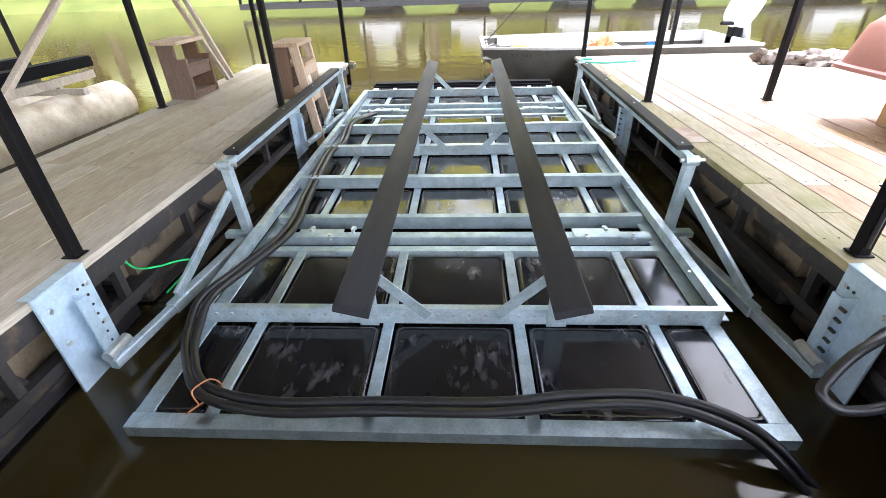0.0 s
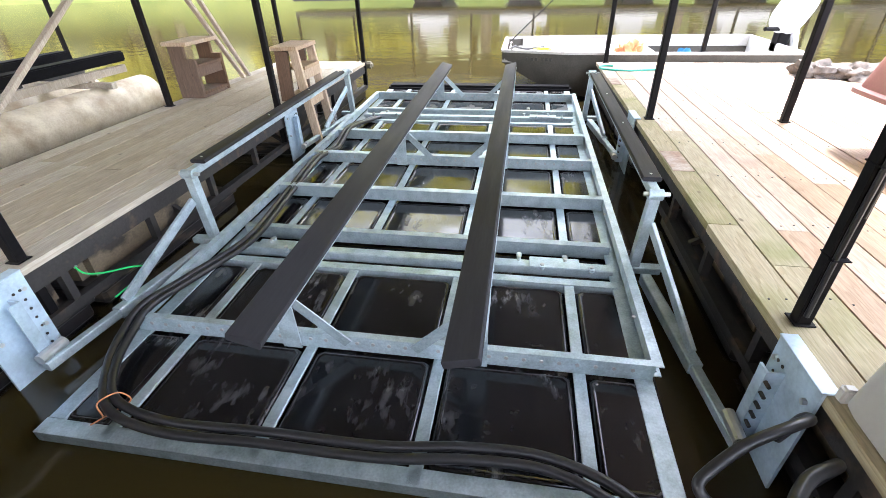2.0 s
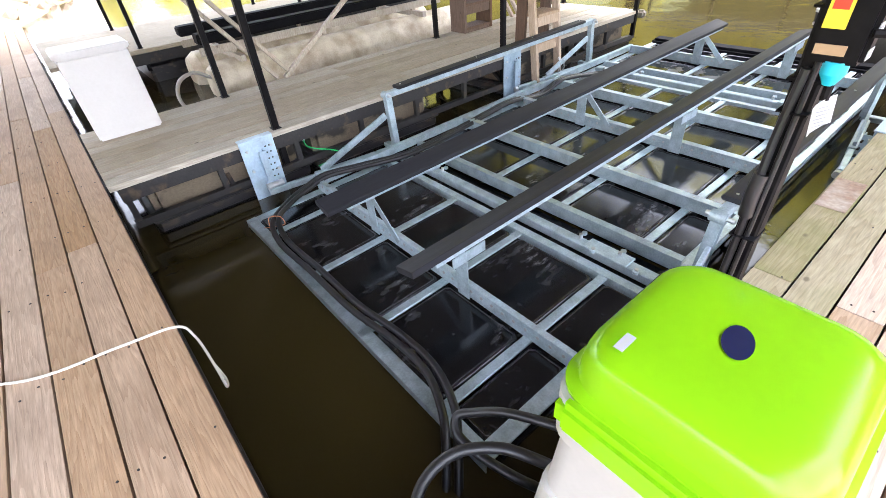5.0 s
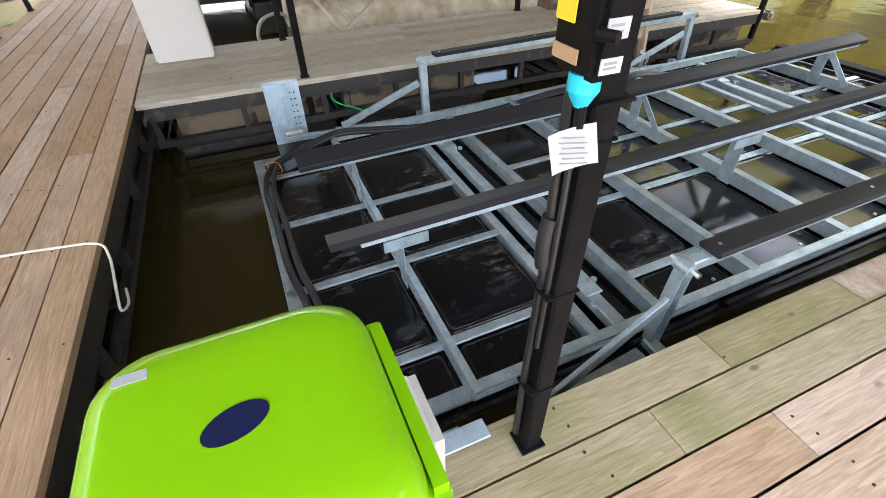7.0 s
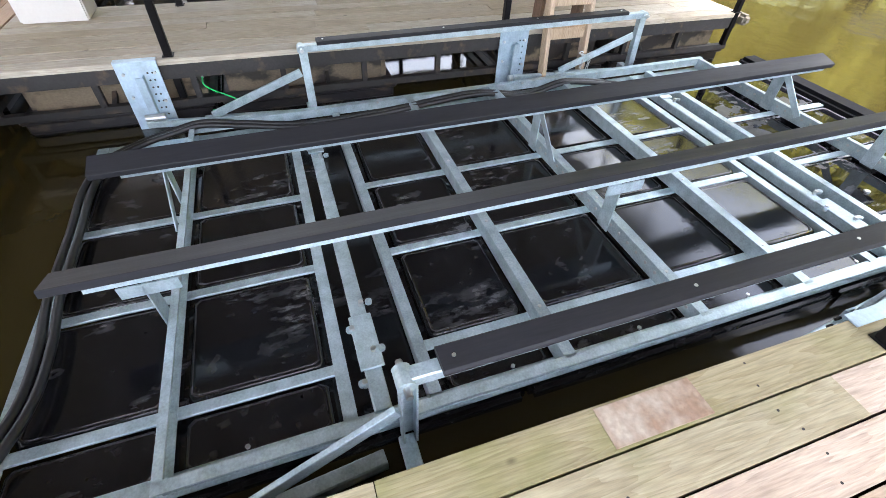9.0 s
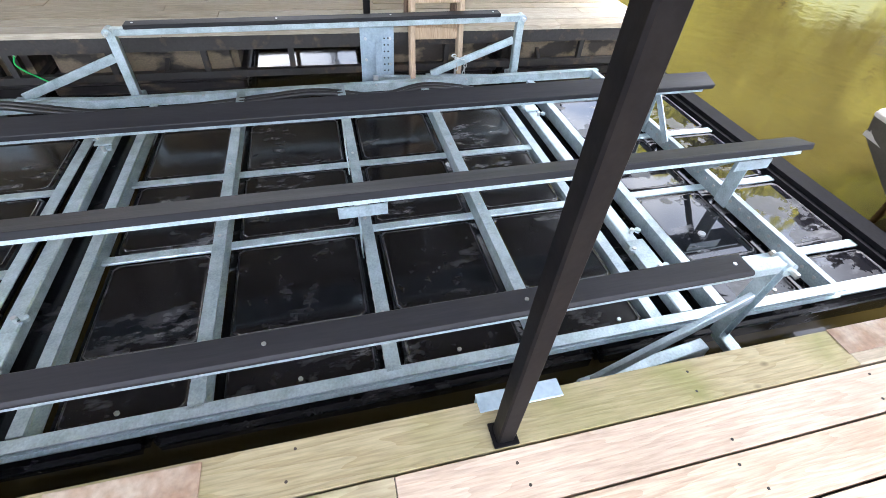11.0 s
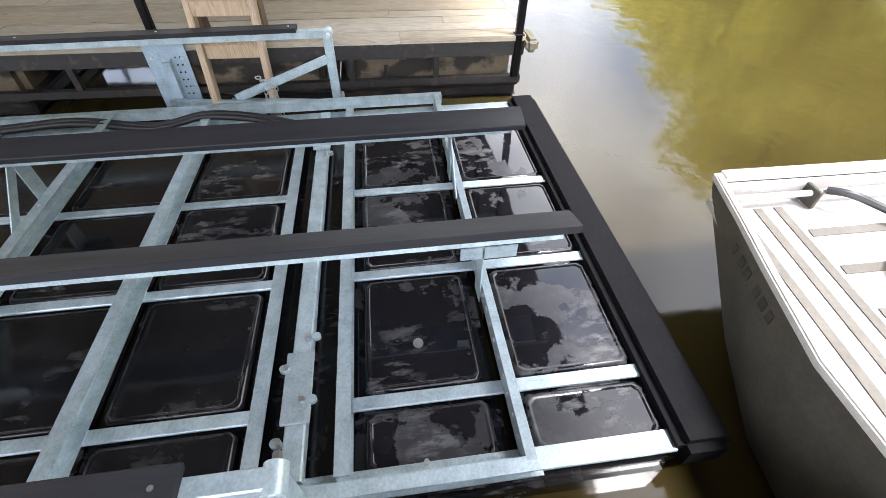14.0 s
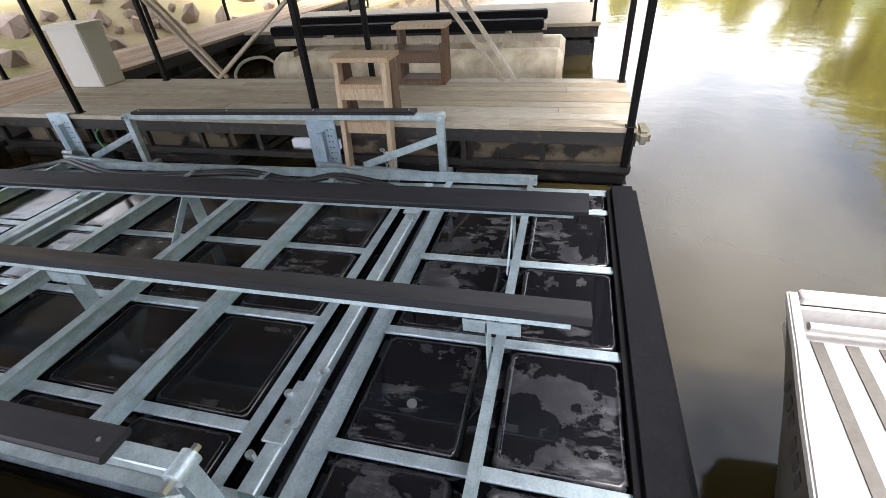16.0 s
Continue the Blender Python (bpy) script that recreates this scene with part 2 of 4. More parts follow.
FLOAT = mat("black_float_shell", (0.012, 0.011, 0.012), 0.38, 0, 0.4, 6, 0.25, stretch=(1, 1, 2.5), tint=(0.065, 0.05, 0.036), edge=(0.54, 0.66))
TAN = mat("dirty_tan_float", (0.15, 0.115, 0.075), 0.6, 0, 0.4, 3.2, 0.25, stretch=(1, 1, 1.6), tint=(0.022, 0.017, 0.013), edge=(0.48, 0.56))
CREAM = mat("cream_tube", (0.62, 0.55, 0.42), 0.55, 0, 0.25, 4, 0.1, tint=(0.35, 0.27, 0.18))
WOOD_L = wood("weathered_grey_deck", (0.385, 0.33, 0.25), (0.28, 0.23, 0.165), "y", 0.8)
WOOD_R = wood("new_pine_deck", (0.49, 0.375, 0.275), (0.35, 0.245, 0.165), "y", 0.7)
ALGAE = wood("algae_stained_deck", (0.40, 0.35, 0.24), (0.28, 0.23, 0.14), "y", 0.8, algae=(0.16, 0.175, 0.05))
WOOD_W = wood("tan_walkway_deck", (0.40, 0.265, 0.155), (0.28, 0.165, 0.085), "x", 0.75)
WOOD_S = wood("brown_step_timber", (0.12, 0.065, 0.035), (0.07, 0.036, 0.018), "z", 0.75)
WOOD_G = wood("grey_step_timber", (0.44, 0.33, 0.23), (0.28, 0.19, 0.11), "z", 0.8)
WOOD_B = wood("old_brace_timber", (0.42, 0.36, 0.28), (0.28, 0.22, 0.16), "z", 0.8)
WHITE = mat("white_plastic", (0.56, 0.535, 0.51), 0.4, 0, 0.06, 3, 0.02)
LIME = mat("lime_green_plastic", (0.225, 0.52, 0.003), 0.18, 0, 0.04, 3, 0.01, spec=0.35)
ALU_W = mat("white_painted_aluminium", (0.47, 0.455, 0.44), 0.5, 0.1, 0.2, 5, 0.05, tint=(0.39, 0.375, 0.355))
ALU_H = mat("olive_hull", (0.07, 0.064, 0.053), 0.5, 0.0, 0.35, 4, 0.05, tint=(0.045, 0.041, 0.034), spec=0.3)
STRIPE = mat("grey_grip_strip", (0.13, 0.12, 0.105), 0.8, 0, 0.2, 8, 0.2)
ROOF = mat("galvanised_roof_sheet", (0.2, 0.2, 0.195), 0.5, 0.1, 0.15, 2, 0.05)
LEAF = mat("spring_leaves", (0.58, 0.54, 0.12), 0.6, 0, 0.4, 0.6, 0, tint=(0.38, 0.38, 0.07), fine=3)
ln_, ll_ = LEAF.node_tree.nodes, LEAF.node_tree.links
thru, both = ln_.new("ShaderNodeBsdfTranslucent"), ln_.new("ShaderNodeMixShader")
thru.inputs[0].default_value = (0.82, 0.76, 0.18, 1)
both.inputs[0].default_value = 0.5
ll_.new(ln_["Principled BSDF"].outputs[0], both.inputs[1])
ll_.new(thru.outputs[0], both.inputs[2])
ll_.new(both.outputs[0], ln_["Material Output"].inputs[0])
BARK = mat("grey_bark", (0.13, 0.10, 0.07), 0.9, 0, 0.3, 6, 0.3)
EARTH = mat("ochre_bank_earth", (0.33, 0.25, 0.13), 0.95, 0, 0.3, 1.5, 0.4, tint=(0.22, 0.2, 0.07), fine=20)
GRASS = mat("shore_grass", (0.16, 0.17, 0.04), 0.95, 0, 0.3, 0.5, 0.4, tint=(0.10, 0.12, 0.025), fine=20)
# white plastic of the bin body, its shade put into a greyer base
WHITE_SHADED = mat("shaded_white_plastic", (0.44, 0.43, 0.405), 0.45, 0, 0.06, 3, 0.02)
MOSS = mat("mossy_timber", (0.13, 0.115, 0.085), 0.9, 0, 0.4, 9, 0.3, tint=(0.08, 0.08, 0.04))
RUST = mat("rust_plate", (0.24, 0.155, 0.105), 0.85, 0, 0.4, 12, 0.2, tint=(0.37, 0.31, 0.25))
PINK = mat("dusty_pink_plastic", (0.42, 0.20, 0.20), 0.4, 0, 0.1, 4, 0.03)
CARD = mat("tan_cardboard", (0.45, 0.30, 0.17), 0.8, 0, 0.15, 5, 0.05)
BLUE = mat("blue_tarp", (0.02, 0.22, 0.55), 0.5, 0, 0.25, 9, 0.1)
ORANGE = mat("faded_orange_vest", (0.65, 0.25, 0.10), 0.7, 0, 0.25, 9, 0.1)
RED = mat("red_plastic", (0.55, 0.05, 0.02), 0.4, 0, 0.1, 9, 0.02)
CYAN = mat("cyan_plug", (0.02, 0.50, 0.66), 0.35, 0, 0.05, 9, 0.02)
YELLOW = mat("yellow_plastic", (0.75, 0.60, 0.03), 0.45, 0, 0.1, 9, 0.02)
GREEN = mat("green_wire", (0.02, 0.45, 0.12), 0.4, 0, 0.1, 9, 0.02)
TEAL = mat("teal_hose", (0.05, 0.45, 0.36), 0.4, 0, 0.1, 9, 0.02)
PAPER = mat("white_paper", (0.42, 0.42, 0.42), 0.7, 0, 0.05, 20, 0.02)
INK = mat("grey_print", (0.25, 0.25, 0.26), 0.8, 0, 0.1, 20, 0)
NAVY = mat("navy_badge", (0.01, 0.015, 0.06), 0.25, 0, 0.1, 9, 0)
ROPE = mat("white_rope", (0.66, 0.63, 0.56), 0.8, 0, 0.15, 60, 0.2)
MOTOR = mat("white_motor_cowl", (0.75, 0.77, 0.8), 0.25, 0, 0.06, 4, 0.02)
ROCK = mat("riprap_stone", (0.40, 0.30, 0.23), 0.9, 0, 0.35, 2, 0.4)
HULL_MARK = mat("dull_hull_marking", (0.04, 0.037, 0.032), 0.6, 0, 0.3, 9, 0.02)
JUNK = mat("grey_brown_cloth", (0.16, 0.13, 0.11), 0.85, 0, 0.4, 14, 0.2, tint=(0.07, 0.06, 0.055))
WATER = water_mat()


# ---- mesh helpers ----
def thing(name, at=(0, 0, 0), label="", category="", group="", kind=""):
    ob = new(name)
    ob.location = at
    ob.empty_display_size = 0.1
    return tagged(ob, label, category, group, kind)


def base_of(ob):
    v = Vector((0, 0, 0))
    while ob:
        v += ob.location
        ob = ob.parent
    return v


def part(name, bm, material, parent=None, label="", smooth=False):
    """Links a bmesh in world coordinates as one mesh under parent."""
    if parent:
        bmesh.ops.translate(bm, verts=bm.verts, vec=-base_of(parent))
    bmesh.ops.recalc_face_normals(bm, faces=bm.faces)
    me = bpy.data.meshes.new(name)
    bm.to_mesh(me)
    bm.free()
    me.materials.append(material)
    if smooth:
        me.shade_smooth()
        me.set_sharp_from_angle(angle=radians(40))
    ob = new(name, me)
    ob.parent = parent
    if label:
        ob["label"] = label
    return ob


def single(name, bm, material, label="", category="", group="", kind="", smooth=False):
    return tagged(part(name, bm, material, None, "", smooth), label, category, group, kind)


def box(x0, x1, y0, y1, z0, z1, bevel=0.0, bm=None, segs=1):
    out = bm or bmesh.new()
    b = bmesh.new()
    bmesh.ops.create_cube(b, size=1)
    for v in b.verts:
        v.co = Vector((x0 + (x1 - x0) * (v.co.x + 0.5), y0 + (y1 - y0) * (v.co.y + 0.5), z0 + (z1 - z0) * (v.co.z + 0.5)))
    if bevel:
        bmesh.ops.bevel(b, geom=b.edges[:], offset=bevel, segments=segs, affect="EDGES")
    merge(out, b)
    return out


def merge(bm, b):
    me = bpy.data.meshes.new("temp")
    b.to_mesh(me)
    b.free()
    bm.from_mesh(me)
    bpy.data.meshes.remove(me)


def sweep(profile, p, q, up=(0, 0, 1), bm=None):
    """Extrudes a closed 2D profile (across, up) from p to q."""
    bm = bm or bmesh.new()
    p, q = Vector(p), Vector(q)
    d = (q - p).normalized()
    side = d.cross(Vector(up)).normalized()
    top = side.cross(d)
    rings = [[bm.verts.new(c + side * a + top * b) for a, b in profile] for c in (p, q)]
    n = len(profile)
    for i in range(n):
        bm.faces.new((rings[0][i], rings[0][(i + 1) % n], rings[1][(i + 1) % n], rings[1][i]))
    bm.faces.new(rings[0])
    bm.faces.new(list(reversed(rings[1])))
    return bm


def rect(w, h, c=0.0):
    a, b = w / 2, h / 2
    if not c:
        return [(-a, -b), (a, -b), (a, b), (-a, b)]
    return [(-a + c, -b), (a - c, -b), (a, -b + c), (a, b - c), (a - c, b), (-a + c, b), (-a, b - c), (-a, -b + c)]


def channel(w, h, t=0.006, flip=1):
    """A C section: web on one side, flanges top and bottom. Origin at the middle of the web."""
    s = flip
    return [(0, -h / 2), (s * w, -h / 2), (s * w, -h / 2 + t), (s * t, -h / 2 + t), (s * t, h / 2 - t), (s * w, h / 2 - t), (s * w, h / 2), (0, h / 2)]


def angle_bar(w, h, t=0.006, flip=1):
    s = flip
    return [(0, 0), (s * w, 0), (s * w, -t), (s * t, -t), (s * t, -h), (0, -h)]


def rod(p, q, r, n=10, bm=None, r2=None):
    bm = bm or bmesh.new()
    r2 = r if r2 is None else r2
    p, q = Vector(p), Vector(q)
    d = (q - p).normalized()
    a = d.cross(Vector((0, 0, 1)) if abs(d.z) < 0.9 else Vector((1, 0, 0))).normalized()
    b = d.cross(a)
    rings = [[bm.verts.new(c + rr * (a * math.cos(2 * math.pi * i / n) + b * math.sin(2 * math.pi * i / n))) for i in range(n)] for c, rr in ((p, r), (q, r2))]
    for i in range(n):
        bm.faces.new((rings[0][i], rings[0][(i + 1) % n], rings[1][(i + 1) % n], rings[1][i]))
    bm.faces.new(rings[0])
    bm.faces.new(list(reversed(rings[1])))
    return bm


def spline(pts, steps=8):
    """Catmull-Rom through the points."""
    pts = [Vector(p) for p in pts]
    e = [2 * pts[0] - pts[1], *pts, 2 * pts[-1] - pts[-2]]
    out = []
    for i in range(1, len(e) - 2):
        a, b, c, d = e[i - 1:i + 3]
        for k in range(steps):
            t = k / steps
            out.append(0.5 * (2 * b + (c - a) * t + (2 * a - 5 * b + 4 * c - d) * t * t + (3 * b - a - 3 * c + d) * t ** 3))
    return out + [pts[-1]]


def pipe(pts, r, n=10, steps=8, bm=None):
    bm = bm or bmesh.new()
    line = spline(pts, steps)
    rings, last = [], None
    for i, c in enumerate(line):
        d = (line[min(i + 1, len(line) - 1)] - line[max(i - 1, 0)]).normalized()
        a = last - d * last.dot(d) if last else d.cross(Vector((0, 0, 1)) if abs(d.z) < 0.9 else Vector((1, 0, 0)))
        a.normalize()
        last, b = a, d.cross(a)
        rings.append([bm.verts.new(c + r * (a * math.cos(2 * math.pi * k / n) + b * math.sin(2 * math.pi * k / n))) for k in range(n)])
    for u, v in zip(rings, rings[1:]):
        for k in range(n):
            bm.faces.new((u[k], u[(k + 1) % n], v[(k + 1) % n], v[k]))
    bm.faces.new(rings[0])
    bm.faces.new(list(reversed(rings[-1])))
    return bm


# ---- setting ----
bm = bmesh.new()
bmesh.ops.create_grid(bm, x_segments=2, y_segments=2, size=400)
water = single("water", bm, WATER, "murky brown-green lake water with gentle ripples", "water", kind="structure")

DECK = 0.47
LIFT_LOW, LIFT_TOP = 0.10, 0.187
# planks are laid at the end of the file


def post(x, y, group="black steel roof posts", h=3.3):
    t = thing("roof_post", (x, y, DECK - 0.3), "black painted square steel roof post on the dock", "post", group)
    part("tube", sweep(rect(0.05, 0.05, 0.005), (x, y, DECK - 0.3), (x, y, h), (0, 1, 0)), POST, t)
    for z in (0.75, 1.06, 1.37, 1.68):
        c, e = y, x
        part("cable_tie", box(e - 0.0275, e + 0.0275, c - 0.046, c + 0.0275, z, z + 0.004), PAD, t) if x == 1.64 else None
    if x == 1.64:
        part("cable", pipe([(x - 0.012, y - 0.034, 0.52), (x - 0.014, y - 0.035, 0.8), (x - 0.01, y - 0.036, 1.1), (x - 0.012, y - 0.04, 1.3), (x - 0.004, y - 0.045, 1.46)], 0.009, 8), RUBBER, t, smooth=True)
        part("cable", pipe([(x + 0.006, y - 0.032, 0.9), (x + 0.008, y - 0.034, 1.2), (x + 0.01, y - 0.04, 1.5)], 0.006, 8), RUBBER, t, smooth=True)
        part("splice", pipe([(x - 0.01, y - 0.038, 1.12), (x - 0.012, y - 0.042, 1.17), (x - 0.01, y - 0.038, 1.23)], 0.016, 10), RUBBER, t, smooth=True)
    part("foot", box(x - 0.036, x + 0.036, y - 0.036, y + 0.036, DECK + 0.003, DECK + 0.01, 0.002), POST, t)
    return t


for x, y in ((1.64, 0.562), (1.662, 3.07), (1.665, 5.6), (2.66, 3.06), (2.85, 5.75), (-1.592, 0.548), (-1.592, 3.1), (-1.55, 5.56), (-2.75, 0.55), (-2.745, 3.15), (-2.72, 5.575)):
    post(x, y)

# roof over the slips, out of view but seen in reflections
bm = bmesh.new()
for i in range(53):
    x = -9.1 + i * 0.23
    sweep([(-0.115, 0), (-0.06, 0.03), (0.06, 0.03), (0.115, 0), (0.115, -0.004), (-0.115, -0.004)], (x + 0.115, -5.5, 3.46), (x + 0.115, 6.4, 3.32), bm=bm)
single("roof", bm, ROOF, "corrugated pale metal dock roof on black posts", "roof", kind="structure")


# ---- boat lift ----
lift = thing("boat_lift", (0.027, 2.7, 0.0), "floating galvanised steel boat lift with black tanks between docks", "boat lift")
XC = 0.027
STRIPS = [XC - 0.915, XC - 0.305, XC + 0.305, XC + 0.915]
W = 1.22
zl, zu = LIFT_LOW, LIFT_TOP
# lower frame
part("end_member", sweep(angle_bar(0.068, 0.075, 0.006, -1), (XC - W, 0.012, zl), (XC + W, 0.012, zl)), GALV, lift)
for s in (-1, 1):
    x = XC + s * W
    part("side_member", sweep(rect(0.075, 0.014, 0.003), (x - s * 0.04, 0.082, zl - 0.007), (x - s * 0.04, 5.43, zl - 0.007)), GALV, lift)
SEGS = [(0.02, 1.225), (1.605, 4.01), (4.365, 5.43)]
for s in (-1, 1):
    for a, b in ((0.08, 1.95), (1.97, 3.7), (3.72, 5.4)):
        part("side_float", box(XC + s * (W - 0.02) - 0.05, XC + s * (W - 0.02) + 0.05, a, b, -0.2, zl - 0.04, 0.02, segs=2), TANK, lift)
for x in STRIPS:
    for a, b in SEGS:
        part("stringer", sweep(rect(0.052, 0.014, 0.003), (x, a, zl - 0.007), (x, b, zl - 0.007)), GALV, lift)
for y in (1.192, 3.978):
    part("cross_angle", sweep(angle_bar(0.055, 0.06, 0.006, -1), (XC - W + 0.05, y + 0.03, zl + 0.006), (XC + W - 0.05, y + 0.03, zl + 0.006)), GALV, lift)
for y in (1.58, 4.337):
    part("cross_channel", sweep(channel(0.05, 0.085, 0.006, -1), (XC - W + 0.05, y - 0.025, zl + 0.01), (XC + W - 0.05, y - 0.025, zl + 0.01)), GALV, lift)
for y in (1.375, 4.175):
    t = part("torque_bar", sweep(rect(0.07, 0.06, 0.006), (XC - W + 0.06, y, zl + 0.0), (XC + W - 0.06, y, zl + 0.0)), GALV, lift)
    for s in (-1, 1):
        for dx in (0.18, 0.32, 0.45, 0.58):
            x = XC + s * (W - dx)
            part("bolt_head", rod((x, y + (0.055 if dx in (0.32, 0.58) else -0.055), zl + 0.036), (x, y + (0.055 if dx in (0.32, 0.58) else -0.055), zl + 0.052), 0.016, 10), GALV, t, smooth=True)
            part("bolt", rod((x, y + (0.02 if dx in (0.32, 0.58) else -0.045), zl + 0.02), (x, y + (0.02 if dx in (0.32, 0.58) else -0.045), zl + 0.06), 0.012, 8), ZINC, t)
        part("clamp", box(XC + s * (W - 0.38) - 0.14, XC + s * (W - 0.38) + 0.14, y - 0.05, y + 0.05, zl + 0.031, zl + 0.043, 0.003), GALV, t)
# upper frame
for s in (-1, 1):
    x = XC + s * W
    part("side_rail", sweep(channel(0.045, 0.06, 0.006, -1 if s < 0 else 1), (x - s * 0.022, 0.60, zu - 0.03), (x - s * 0.022, 4.96, zu - 0.03)), GALV, lift)
for s in (-1, 1):
    x = XC + s * W
    part("rail_lip", sweep(rect(0.014, 0.01, 0.002), (x, 0.62, zu - 0.052), (x, 4.94, zu - 0.052)), GALV, lift)
    for y in (0.9, 1.9, 2.5, 3.1, 3.8, 4.6):
        part("rail_bolt", rod((x - s * 0.045, y, zu - 0.002), (x - s * 0.045, y, zu + 0.006), 0.009, 6), ZINC, lift)
for y, perf in ((0.62, 1), (2.14, 0), (2.83, 1), (3.44, 0), (4.925, 1)):
    t = part("cross_beam", sweep(channel(0.034 if y < 1 or y > 4 else 0.055, 0.087, 0.006, -1), (XC - W + 0.008, y - 0.02, zu - 0.0435), (XC + W - 0.008, y - 0.02, zu - 0.0435)), GALV, lift)
    if perf:
        # no real openings: white discs painted for the light in the bolt holes
        bm = bmesh.new()
        for i in range(-15, 16):
            rod((XC + i * 0.075, y - 0.024, zu - 0.035), (XC + i * 0.075, y - 0.018, zu - 0.035), 0.009, 8, bm)
        tagged(part("perforation", bm, PAPER, t, "row of white discs for light through bolt holes"), kind="stuff")
for y in (2.14, 2.83, 3.44):
    for x in STRIPS:
        part("bolt", rod((x + 0.02, y + 0.005, zu - 0.006), (x + 0.02, y + 0.005, zu + 0.004), 0.009, 6), ZINC, lift)
# added black boxes that stand in for the shade in the torque bar gaps
for y0, y1 in ((1.25, 1.57), (4.04, 4.33)):
    part("float_bridge", box(XC - W + 0.05, XC + W - 0.05, y0, y1, -0.15, 0.04, 0.01), TANK, lift)
# float tanks
edges = [XC - W + 0.02, *STRIPS, XC + W - 0.02]
ROWS_T = [(0.085, 0.59), (0.66, 1.19), (1.65, 2.1), (2.2, 2.79), (2.89, 3.4), (3.5, 3.975), (4.405, 4.845), (4.965, 5.42)]


def tank(x0, x1, y0, y1, z):
    """A shallow moulded tank: rim, inset panel and walls down into the water."""
    bm = bmesh.new()
    def ring(ins, zz, c):
        pts = [(x0 + ins + c, y0 + ins), (x1 - ins - c, y0 + ins), (x1 - ins, y0 + ins + c), (x1 - ins, y1 - ins - c), (x1 - ins - c, y1 - ins), (x0 + ins + c, y1 - ins), (x0 + ins, y1 - ins - c), (x0 + ins, y0 + ins + c)]
        return [bm.verts.new((a, b, zz)) for a, b in pts]
    # the first two rings are an added black shelf that keeps the stringer gaps dark
    rings = [ring(-0.044, z - 0.25, 0.01), ring(-0.044, z - 0.06, 0.01), ring(-0.002, z - 0.05, 0.02), ring(0, z - 0.02, 0.02), ring(0.004, z - 0.008, 0.02), ring(0.011, z - 0.002, 0.02), ring(0.015, z, 0.02), ring(0.02, z - 0.001, 0.02), ring(0.027, z - 0.005, 0.02)]
    for a, b in zip(rings, rings[1:]):
        for i in range(8):
            bm.faces.new((a[i], a[(i + 1) % 8], b[(i + 1) % 8], b[i]))
    bm.faces.new(rings[-1])
    bm.faces.new(rings[0])
    return bm


for i in range(5):
    for a, b in ROWS_T:
        x0, x1 = edges[i] + 0.034, edges[i + 1] - 0.034
        t = part("float_tank", tank(x0, x1, a, b, 0.097), TANK_WET if a > 4 else TANK, lift, smooth=True)
        t.data.materials.append(TANK_RIM)
        t.data.polygons[64].use_smooth = False
        for f in t.data.polygons:
            if 48 <= f.index < 56:
                f.material_index = 1
part("filler_cap", rod((XC + 0.69, 4.617, 0.088), (XC + 0.69, 4.617, 0.102), 0.02, 14), ZINC, lift, "round metal filler cap")
for y in (3.02, 4.456):
    bm = rod((XC + 1.068, y, 0.088), (XC + 1.068, y, 0.093), 0.035, 20)
    rod((XC + 1.068, y, 0.093), (XC + 1.068, y, 0.097), 0.03, 20, bm)
    part("plug_ring", bm, TANK, lift)
# end pad
part("end_pad", box(XC - W, XC + W + 0.02, 5.425, 5.615, 0.0, 0.152, 0.03, segs=4), PAD, lift, "black rubber end pad", smooth=True)
# bunks
for s in (-1, 1):
    hi, lo = 0.067 + s * 0.468, 0.067 + s * 0.334
    zh, zlw = 0.486, 0.45
    d = Vector((hi - lo, 0, zh - zlw)).normalized()
    nrm = Vector((-d.z, 0, d.x)) * (1 if d.x > 0 else -1)
    c = Vector(((hi + lo) / 2, 0, (zh + zlw) / 2)) - nrm * 0.018
    bk = part("bunk", sweep(rect(0.139, 0.036, 0.004), c + Vector((0, 0.265, 0)), c + Vector((0, 5.27, 0)), nrm), BUNK, lift, "long dark grey composite bunk board")
    c2 = c - nrm * 0.029
    part("bunk_channel", sweep(rect(0.132, 0.018), c2 + nrm * 0.002 + Vector((0, 0.4, 0)), c2 + nrm * 0.002 + Vector((0, 5.2, 0)), nrm), GALV, bk)
    for y in (0.62, 2.83, 4.925):
        part("bunk_support", sweep(rect(0.09, 0.006), (c2.x + s * 0.02, y - 0.03, zu - 0.09), (c2.x + s * 0.02, y - 0.03, c2.z - 0.005), (0, 1, 0)), GALV, bk)
        part("bunk_brace", sweep(rect(0.05, 0.006), (c2.x - s * 0.26, y - 0.033, zu - 0.03), (c2.x - s * 0.01, y - 0.033, c2.z - 0.02), (0, 1, 0)), GALV, bk)
        part("bunk_cleat", box(c2.x + s * 0.062 - 0.003, c2.x + s * 0.062 + 0.003, y - 0.12, y + 0.1, c2.z - 0.06, c2.z + 0.0, 0), GALV, bk)
